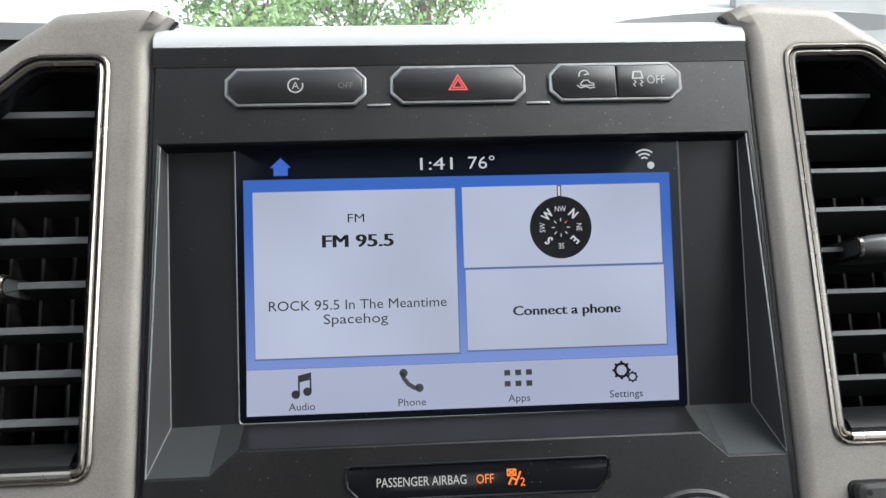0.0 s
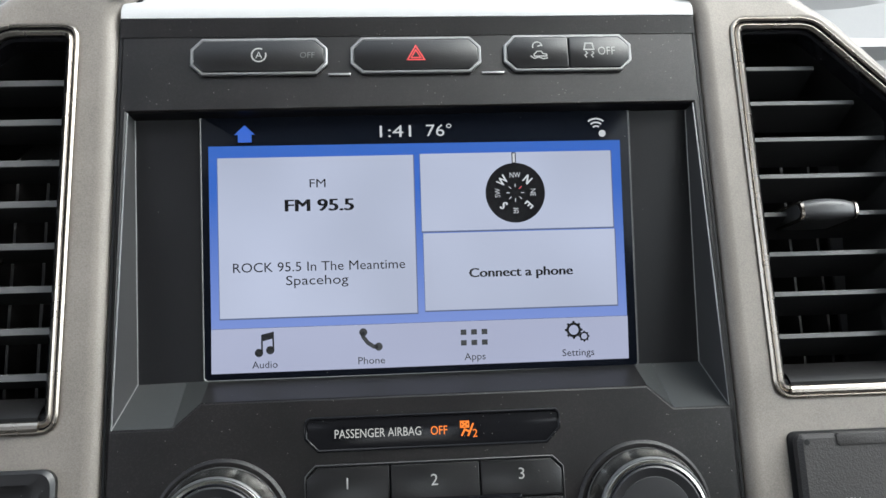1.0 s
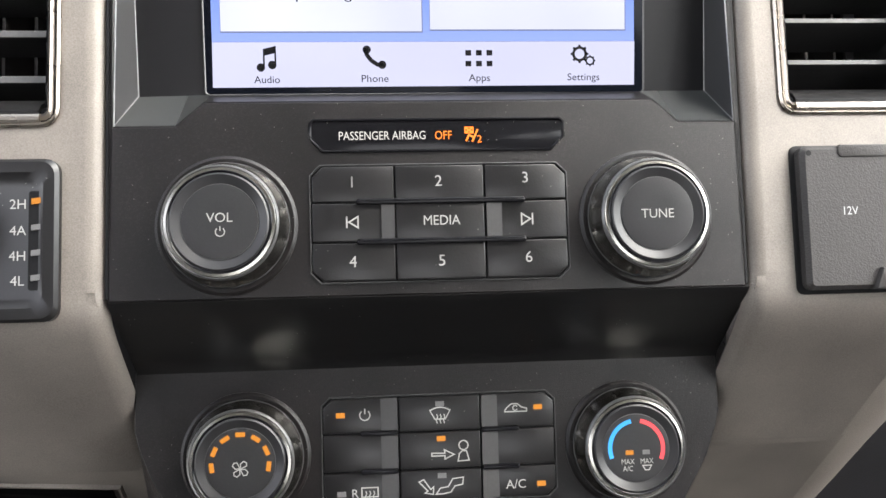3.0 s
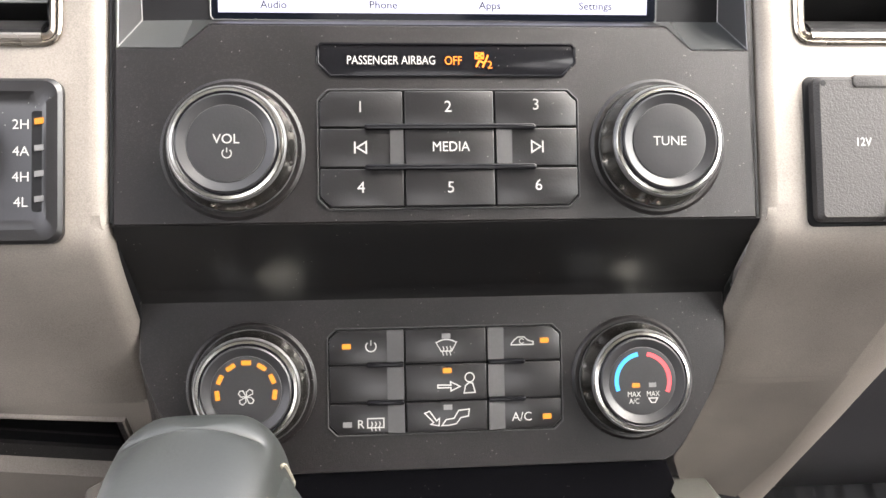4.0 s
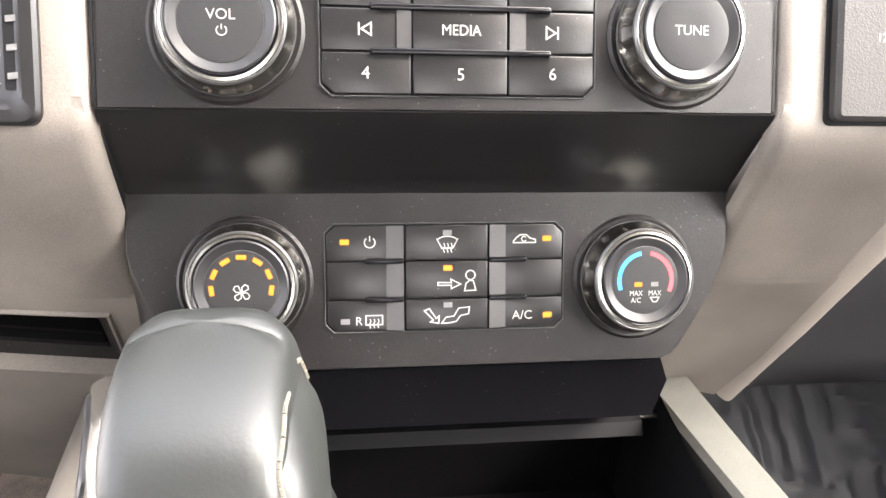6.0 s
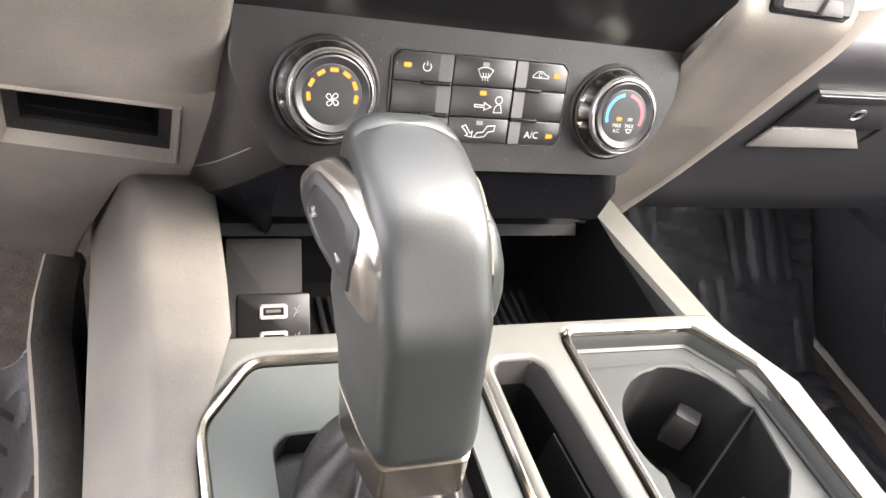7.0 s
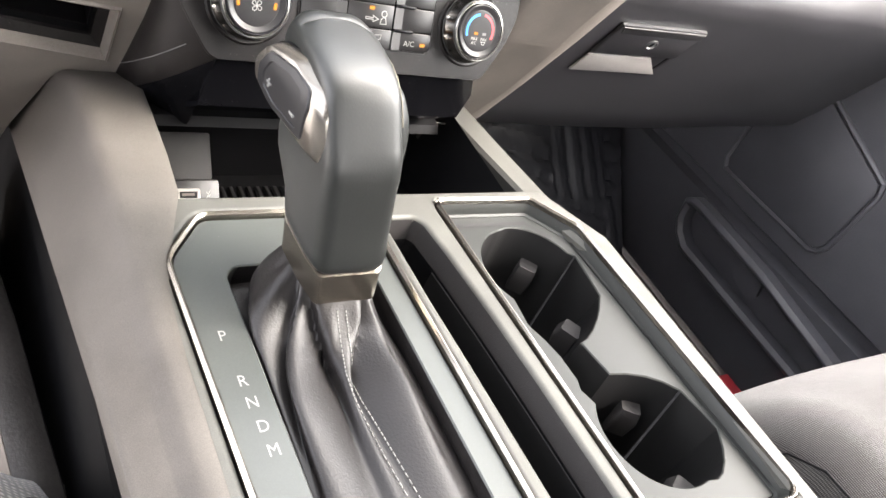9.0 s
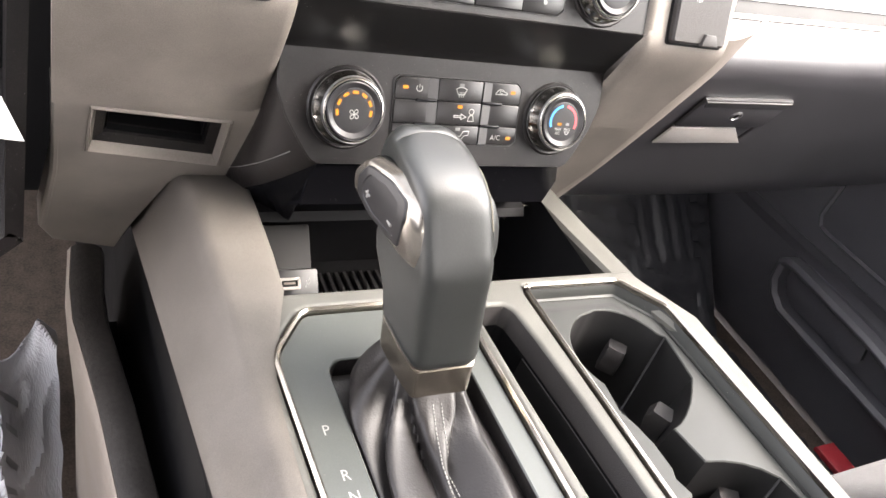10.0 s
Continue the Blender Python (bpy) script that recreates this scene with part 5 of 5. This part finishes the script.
for k in (0.8, 0.6, 0.4, 0.2, 0.04):
    grip.append([(mx + (x - mx) * k, my + (y - my) * k, z + 3.0 * (1 - k * k) * abs((x - mx) / wide) ** 3.5) for x, y, z in rim_ring])
bm = loft(grip)
crown = [q for q in bm.verts if q.co.z > 606]
for k in range(7):
    bmesh.ops.smooth_vert(bm, verts=crown, factor=0.5, use_axis_x=True, use_axis_y=True, use_axis_z=True)
bm.normal_update()
grip_skin = BVHTree.FromBMesh(bm)
part("grip", bm, GRIP, lever, "smooth black leather grip").data.set_sharp_from_angle(angle=radians(85))


def flank(s, y, z):
    """x of the flat plate bed on the grip's side at a depth and height."""
    near, far = (-90.2, -102.5) if s < 0 else (-44.5, -47.0)
    return near + (far - near) * (y - 88) / 60 - 0.11 * (z - 606)


def side_button(s):
    """Shift button on the grip's side: a metal frame with a broad strip wrapped towards the seats, round a thumb plate."""
    o = soften([(92, 596), (91, 606), (96, 621), (103, 631), (121, 634.5), (144, 630), (150, 617), (148, 606), (132, 599), (108, 598)], 3.5, 4)
    plate = soften([(104, 602), (103.5, 620), (108, 627.5), (122, 629), (141, 626), (145, 616), (143.5, 607), (131, 602)], 2.5, 4)

    def around(k, out, cy=122, cz=614, wrap=0.0, shape=o):
        pts = []
        for y, z in shape:
            y, z = cy + (y - cy) * k, cz + (z - cz) * k
            inward = 3.6 * max(0, (z - 612) / 17) ** 2 + wrap * max(0, min(1, (112 - y) / 22))
            pts.append((flank(s, y, min(z, 622)) + s * (out - inward), y, z))
        return pts

    if s < 0:
        part("button_gap", loft([around(0.8, -14), around(1.02, -3.0, wrap=1.8), around(1.015, -1.0, wrap=1.8)]), DARK, lever, "dark gap round the button")
        part("button_frame", loft([around(0.8, -14), around(1.0, -1.2, wrap=1.6), around(0.99, 0.2, wrap=1.3), around(0.95, 1.3, 135, wrap=0.8), around(0.88, 2.5, 142, wrap=0.3), around(0.81, 3.3, 145), around(0.79, 3.4, 145), around(0.5, 3.4, 135), around(0.25, 3.4, 130)]), SATIN, lever, "satin metal button frame")
        button = part("button", loft([around(1.0, 2.0, shape=plate), around(1.0, 3.6, shape=plate), around(0.97, 4.2, 124, shape=plate), around(0.76, 4.3, 124, shape=plate), around(0.73, 3.7, 124, shape=plate), around(0.5, 3.7, 124, shape=plate), around(0.25, 3.7, 124, shape=plate)]), LIP, lever, "grey shift button")
        for name, y, z, long, high in (("minus_mark", 113.5, 610.2, 2.2, 0.55), ("plus_mark", 134.5, 612.5, 2.2, 0.5), ("plus_mark", 134.5, 612.5, 0.5, 2.2)):
            x = flank(-1, y, z) - 3.9
            part(name, box(x - 0.4, x + 1.2, y - long, y + long, z - high, z + high), INK, button, "white mark")
    else:
        part("thumb_pad", loft([around(0.8, -14), around(1.0, -1.0, wrap=5.0), around(0.975, 0.4, wrap=4.5), around(0.92, 1.2, wrap=3.0), around(0.80, 1.9, wrap=1.2), around(0.5, 2.2)]), GRIP, lever, "smooth raised thumb pad")
        # sewn seam hugging the leather over the pad
        seam_line = [p for p in around(1.07, -1.6) if p[2] > 618]
        start = min(range(len(seam_line)), key=lambda i: seam_line[i][1])
        seam_line = seam_line[start:] + seam_line[:start]
        for a, b in zip(seam_line, seam_line[1:]):
            if (Vector(a) - Vector(b)).length < 14:
                for e in range(2):
                    ends = [grip_skin.find_nearest(Vector(a).lerp(Vector(b), (e + q) / 2)) for q in (0.03, 0.93)]
                    part("seam_stitch", tube([tuple(f[0] + f[1] * 0.15) for f in ends], 0.6, 5), PALETHREAD, lever, "sewn seam")


side_button(-1)
side_button(1)
seam = [(-63, 70, 524), (-63.5, 62, 518), (-64.5, 50, 511.5), (-65.5, 40, 508), (-65, 27, 505), (-63, 10, 503), (-61.5, -5, 502), (-59.5, -25, 501), (-57, -48, 500), (-54, -80, 499.5)]
for dx in (-2.6, 2.6):
    for a, b in zip(seam, seam[1:]):
        for q in range(5):
            ends = []
            for e in (0.0, 0.66):
                p = Vector(a).lerp(Vector(b), (q + e) / 5)
                found = boot_skin.ray_cast(Vector((p.x + dx, p.y - 0.8, 600)), Vector((0, 0, -1)))[0]
                ends.append(tuple(found + Vector((0, -0.15, 0.2))) if found else tuple(p))
            part("stitch", tube(ends, 0.36, 5), THREAD, boot_leather)

# ---- cup holder ----
cup = thing("cup_holder", FLAT, "double cup holder with black wells and chrome rim", "cup holder")
cup_round = soften(cup_hole, 5, 4)
part("rim", band(inset(cup_round, 0.3), inset(cup_round, 3.2), 490, 510.8, 1.2), CHROME, cup, "polished chrome rim")
c1, c2, R = (105, 102), (113, -30), 40
well = [(145, 72.5), (147.5, 92), (149.5, 111)] + arc(c1[0], c1[1], R + 1.5, 18, 90, 12) + arc(c1[0], c1[1], R, 97, 215, 18) + [(70, 57), (75, 44), (78.5, 30), (79.5, 12), (77, 5)] + arc(c2[0], c2[1], R, 143, 285, 20) + [(131, -70), (138, -67.5), (146, -61.5), (152, -54.5), (160, -41.5), (157, -26), (153, -11)]
well += [(144, -2.5), (133, 4), (120, 8.5), (106, 11), (100.5, 37.5), (108, 40), (118, 46), (128, 54), (136, 62), (140.5, 67.5)]
inner = inset(cup_round, 3.4)
step = inset(inner, 5)
part("tray", loft([at_height(inner, 506), at_height(inset(inner, 1.5), 504), at_height(inset(inner, 3), 499), at_height(step, 498)], False, False), INSERT, cup)
bm = holed(step, [well], 490, 498.2, 0.8)
part("insert", bm, INSERT, cup, "satin grey-green insert")
part("well", loft([at_height(well, 497), at_height(inset(well, 1.5), 470), at_height(inset(well, 4), 425)], False, True), RUBBER, cup, "black rubber well")
for cx, cy, a, r in ((*c1, 46, 34), (*c1, -57, 42), (*c1, 195, 34), (*c2, 55, 34), (*c2, -62, 34), (*c2, 195, 34)):
    bm = loft([at_height(rounded(-5, -7.5, 9, 7.5, 2), 450), at_height(rounded(-8, -7.5, 9, 7.5, 2), 466), at_height(rounded(-5, -6.8, 9, 6.8, 2), 474)])
    bmesh.ops.transform(bm, matrix=Matrix.Translation((cx, cy, 0)) @ Matrix.Rotation(radians(a), 4, "Z") @ Matrix.Translation((r, 0, 0)), verts=bm.verts)
    part("grip_tab", bm, GRAINED, cup, "rubber grip tab")
for (xa, ya), (xb, yb) in (((149, 110.5), (86, 66)), ((152.5, -11.5), (86, -41))):
    part("well_seam", loft([[(xa, ya - 0.8, 497.6), (xa, ya + 0.8, 497.6), (xa, ya + 0.8, 493), (xa, ya - 0.8, 493)], [(xb, yb - 0.8, 442), (xb, yb + 0.8, 442), (xb, yb + 0.8, 426), (xb, yb - 0.8, 426)]]), DARK, cup, "moulded seam across the well")
part("rim_groove", stroke([(166.5, -84), (154, 124)], 1.4, 499, 499.2), RUBBER, cup, "dark line along the rim")
# Flat dark stroke paints the shade of a groove that is not cut.
part("groove", stroke([(56, 147), (124, 147), (139, 130)], 3.4, 498, 498.6), RUBBER, cup, "flat dark stroke, shade of the insert groove")

# ---- narrow slot ----
sl = thing("console_slot", FLAT, "narrow black storage slot between shifter and cups", "storage slot")
lip = inset(slot_hole, 3.0)
part("sloped_lip", loft([at_height(inset(slot_hole, 0.1), 506.0), at_height(lip, 490.5)], False, False), GRAINED, sl, "sloping dark lip")
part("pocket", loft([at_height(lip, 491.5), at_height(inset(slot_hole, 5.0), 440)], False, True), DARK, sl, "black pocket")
part("side_lining", sheet([[(43, -144, 490.5), (37, 9, 490.5), (34, 61, 490.5), (29.5, 114, 490.5)], [(41.4, -144, 444), (35.4, 9, 444), (32.4, 61, 444), (27.9, 114, 444)]], 1), RUBBER, sl, "dark rubber lining")

# ---- front bin with rubber mat and charging ports ----
tray = thing("storage_bin", FLAT, "deep black storage bin under the climate panel", "storage bin")
mouth = [(-122, 172), (118, 172), (124, 305), (-128, 305)]
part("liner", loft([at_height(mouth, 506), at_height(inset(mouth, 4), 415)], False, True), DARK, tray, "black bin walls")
for i in range(22):
    x = -50 + 7.2 * i
    part("mat_rib", box(x, x + 3.6, 180, 284, 414, 418.5, 1.0), RUBBER, tray)
part("front_lip", sheet([[(x, y, z) for x in (-128, -60, 0, 60, 112)] for y, z in ((266, 488), (269, 493), (276, 494), (280, 490))], 3), DARK, tray, "thin black lip")
part("lip_trim", tube([(40, 271, 493.5), (124, 273, 494)], 1.3, 8), SATIN, tray, "bright lip trim")
USB = tilted(0.258, 0.433, 45.0)
usb = thing("charging_ports", USB, "black panel with two charging ports", "charging port")
part("panel", prism(rounded(-110, -24, -64, 45, 2), -20, 0, 0.8), GRAINED, usb, "black port panel")
part("port_plate", prism(rounded(-104, -24, -60, 11, 2), -1, 1.4, 0.6), KEY, usb)
for y in (0, -16.5):
    o = rounded(-91, y - 4.6, -74, y + 4.6, 1.6)
    port = part("port_frame", band(o, inset(o, 2.2), 0, 2.8, 0.5), PALE, usb, "pale metal port frame")
    part("port", prism(inset(o, 2.2), 0, 1.6), DARK, port, "dark port")
    part("port_tongue", box(-87, -78, y - 0.6, y + 1.2, 1.6, 2.2), TANTRIM, port)
    part("symbol", stroke([(-70, y - 3.4), (-66.4, y + 3.4)], 0.5, 1.4, 1.5), INK, usb)
    part("symbol", stroke([(-69, y - 1.0), (-67.6, y - 1.2), (-66.6, y + 0.4)], 0.5, 1.4, 1.5), INK, usb)
    part("symbol", stroke([(-68.6, y + 0.6), (-69.4, y + 2.0)], 0.5, 1.4, 1.5), INK, usb)

# ---- passenger side: door, floor mat, seat ----
door = thing("passenger_door", FLAT, "dark passenger door panel with speaker and map pocket", "car door")
rows = []
for z, x in ((60, 850), (110, 842), (256, 840), (262, 858), (276, 858), (286, 840), (520, 846), (620, 846), (700, 850), (825, 872)):
    rows.append([(x, y, z) for y in (900, 650, 400, 150, -150, -450, -690)])
part("panel", sheet(rows, 12, flip=True), DOORPLASTIC, door, "dark moulded panel")


def on_door(pts, x0, x1, bev):
    bm = prism(pts, 0, x1 - x0, bev)
    bmesh.ops.transform(bm, matrix=Matrix(((0, 0, -1, x1), (-1, 0, 0, 0), (0, 1, 0, 0), (0, 0, 0, 1))), verts=bm.verts)
    return bm


def door_band(o, d, x0, x1, bev):
    bm = band(o, inset(o, d), 0, x1 - x0, bev)
    bmesh.ops.transform(bm, matrix=Matrix(((0, 0, -1, x1), (-1, 0, 0, 0), (0, 1, 0, 0), (0, 0, 0, 1))), verts=bm.verts)
    return bm


sp = [(-447, 330), (-436, 313), (-420, 310), (-246, 312), (-230, 320), (-222, 336), (-218, 440), (-226, 458), (-370, 508), (-388, 508), (-396, 500), (-447, 405)]
ring_part = part("speaker_ring", door_band(sp, 7, 836, 848, 3), DOORPLASTIC, door, "raised speaker surround")
part("speaker_grille", on_door(inset(sp, 8.5), 838.5, 848, 2), DOORPLASTIC, ring_part, "dark speaker grille")
pk = [(-446, 240), (-441, 205), (-424, 182), (-396, 166), (-100, 160), (-80, 168), (-80, 210), (-100, 232), (-262, 250), (-410, 254), (-432, 252)]
rim_part = part("pocket_rim", door_band(pk, 15, 812, 850, 6), DOORPLASTIC, door, "map pocket rim")
part("pocket", on_door(inset(pk, 16), 838, 848, 2), DOORPLASTIC, rim_part, "dark map pocket")
part("pocket_grip", on_door(soften([(-300, 228), (-258, 234), (-250, 203), (-262, 196), (-298, 206)], 6, 3), 824, 840, 3), DOORPLASTIC, rim_part, "moulded grip inside the pocket")
part("sill_tag", box(752, 792, 134, 188, 94, 102, 3), RED, door, "red tag")

mat_t = thing("floor_mat", FLAT, "creased dark rubber mat in the passenger footwell", "floor mat")
rows = []
for i in range(121):
    row = []
    for j in range(111):
        x, y = 200 + 620 * j / 110, -60 + 900 * i / 120
        up = 44 + max(0, y - 460) * 0.75
        up += 7 * noise.noise((x * 0.012, y * 0.006, 0.3)) + 4 * abs(math.sin(x * 0.03 + y * 0.012))
        across = (int(x // 130) + int(y // 120)) % 2
        up -= 4 if ((y + 0.2 * x) % 34 < 12 if across else (x + 0.15 * y) % 34 < 12) else 0
        row.append((x, min(y, 460 + (y - 460) * 0.7), up))
    rows.append(row)
part("sheet", sheet([r[::-1] for r in rows], 4), MAT, mat_t)
for k in range(5):
    part("tread", tube([(300 + 70 * k, 40, 56), (320 + 60 * k, 300, 58), (330 + 50 * k, 480, 66)], 5, 6), MAT, mat_t)

solo("transmission_tunnel", sheet([[(x, y, z) for y in (900, 500, 200, -190)] for x, z in ((-190, 40), (-172, 300), (-150, 400), (150, 400), (176, 300), (196, 40))], 6), DARK, FLAT, "black tunnel under the console", "floor", kind="structure")


def seat(x0, x1, front, top, mat, label, name):
    """Cushion with a rolled front edge, side bolster and seam, on a base, with a backrest."""
    s = thing(name, FLAT, label, "car seat", "front seats")

    def skin(u, v):
        edge = 1 - abs(2 * v - 1) ** 8
        crown = 1 - (1 - min(1, u * 4.2)) ** 2.4
        z = top - 150 + 150 * crown * max(0, edge) ** 0.6 + 12 * math.exp(-((abs(2 * v - 1) - 0.72) / 0.12) ** 2) * crown
        return (x0 + (x1 - x0) * v, front - 520 * u - 32 * abs(2 * v - 1) ** 3, z)
    part("cushion", sheet([[skin(i / 28, j / 24) for j in range(25)] for i in range(29)], 20), mat, s, "woven cloth cushion")
    for side in (0, 1):
        line = [(0.06, 0.02), (0.10, 0.035), (0.135, 0.06), (0.165, 0.078), (0.21, 0.086), (0.3, 0.088), (0.45, 0.088), (0.7, 0.088)]
        part("seam", tube([skin(u, 1 - v if side else v) for u, v in line], 0.9, 6), DARK, s, "dark sewn seam")
    part("base", box(x0 + 30, x1 - 30, front - 500, front - 70, 60, top - 120, 12), SOFT, s)
    back = [[(x0 + (x1 - x0) * j / 8, front - 480 - 0.25 * k * 90 - 30 * math.cos(math.pi * (j / 8 - 0.5)), top - 20 + k * 90) for j in range(9)] for k in range(8)]
    part("backrest", sheet(back, 60), mat, s, "cloth backrest")
    return s


seat(200, 720, 42, 500, CLOTH, "grey-brown woven cloth passenger seat beside the console", "passenger_seat")
seat(-740, -172, 150, 462, CLOTH_DARK, "grey woven cloth driver seat beside the console", "driver_seat")

# ---- driver side: trim below the dash, carpet, steering column, plastic film ----
kt = thing("console_pocket", FLAT, "tan side pocket with a grained black rim along the console", "side pocket")
path = ((420, -200), (372, -204), (330, -204), (290, -199), (240, -193), (150, -186), (50, -178), (-60, -170), (-190, -161))
part("grained_rim", sheet([[(x + 1, y, 326), (x - 1, y, 334), (x - 6, y, 337), (x - 16, y, 337.5), (x - 20, y, 335)] for y, x in path], 4), COARSE, kt, "grained black rim")
part("outer_face", sheet([[(x - 19.5, y, 336), (x - 21.5, y, 333), (x - 22, y, 312), (x - 19, y, 270), (x - 14, y, 200), (x - 13, y, 40)] for y, x in path], 4), TANTRIM, kt, "tan plastic outer face")
part("inner_wall", sheet([[(x + 1, y, 332), (x + 3, y, 240), (x + 60, y, 236)] for y, x in path], 3), DARK, kt, "dark inside")

col = thing("column_cover", FLAT, "dark steering column lower cover", "column cover")
cover = ((-620, 470), (-560, 430), (-420, 418), (-300, 440), (-258, 480), (-250, 640), (-252, 900))
part("lower_shell", sheet([[(x, y, z) for x, z in cover[:5]] for y in (470, 400, 330, 262)][::-1], 10), BLACK, col, "dark lower shell")
part("side_shell", sheet([[(x, y, z) for x, z in ((-258, 483),) + cover[5:]] for y in (470, 400, 330, 262)][::-1], 10), BLACK, col, "dark side shell")
part("joint", tube([(-260, y, 481) for y in (470, 330, 262)], 1.2, 6), DARK, col, "thin joint")

# White card added where daylight shows past the column cover.
tag = thing("daylight_patch", FLAT, "white card standing in for daylight past the column", "tag", at=(-275, 258, 556))
bm = loft([[(x, y, z) for x, z in ((-55, 56), (-17, 40), (10, 28), (20, 0), (-17, 4), (-55, 7))] for y in (1, 0.4)])
part("card", bm, DAYLIGHT_WHITE, tag, "white card for the daylight patch")
film = thing("plastic_film", FLAT, "crumpled clear protective film on the driver carpet", "plastic film")


def film_point(x, y):
    fold = 1 - abs(noise.noise((x * 0.016 + 3.0, y * 0.0035, 2.0)))
    ridge = 1 - abs(noise.noise((x * 0.03 - y * 0.006, y * 0.008, 7.0)))
    return (x + 16 * noise.noise((y * 0.012, 1, 0)), y, 44 + 46 * fold ** 3 + 16 * ridge ** 4)


rows = []
for i in range(90):
    y = 60 + 520 * i / 89
    wide = 120 + 40 * noise.noise((y * 0.01, 3.3, 0)) - max(0, y - 470) * 0.9
    rows.append([film_point(-232 - wide * (1 - j / 39), y) for j in range(40)])
part("sheet", sheet([r[::-1] for r in rows], 0.3), FILM, film)
for k in range(9):
    y = 120 + 42 * k
    bar = [[tuple(Vector(film_point(-318 + 9 * j, y + dy + 1.5 * j)) + Vector((0, 0, 1.2))) for j in range(6)] for dy in (0, 9)]
    part("print_bar", sheet([r[::-1] for r in bar], 0.2), DIMINK, film, "faint grey print bar")
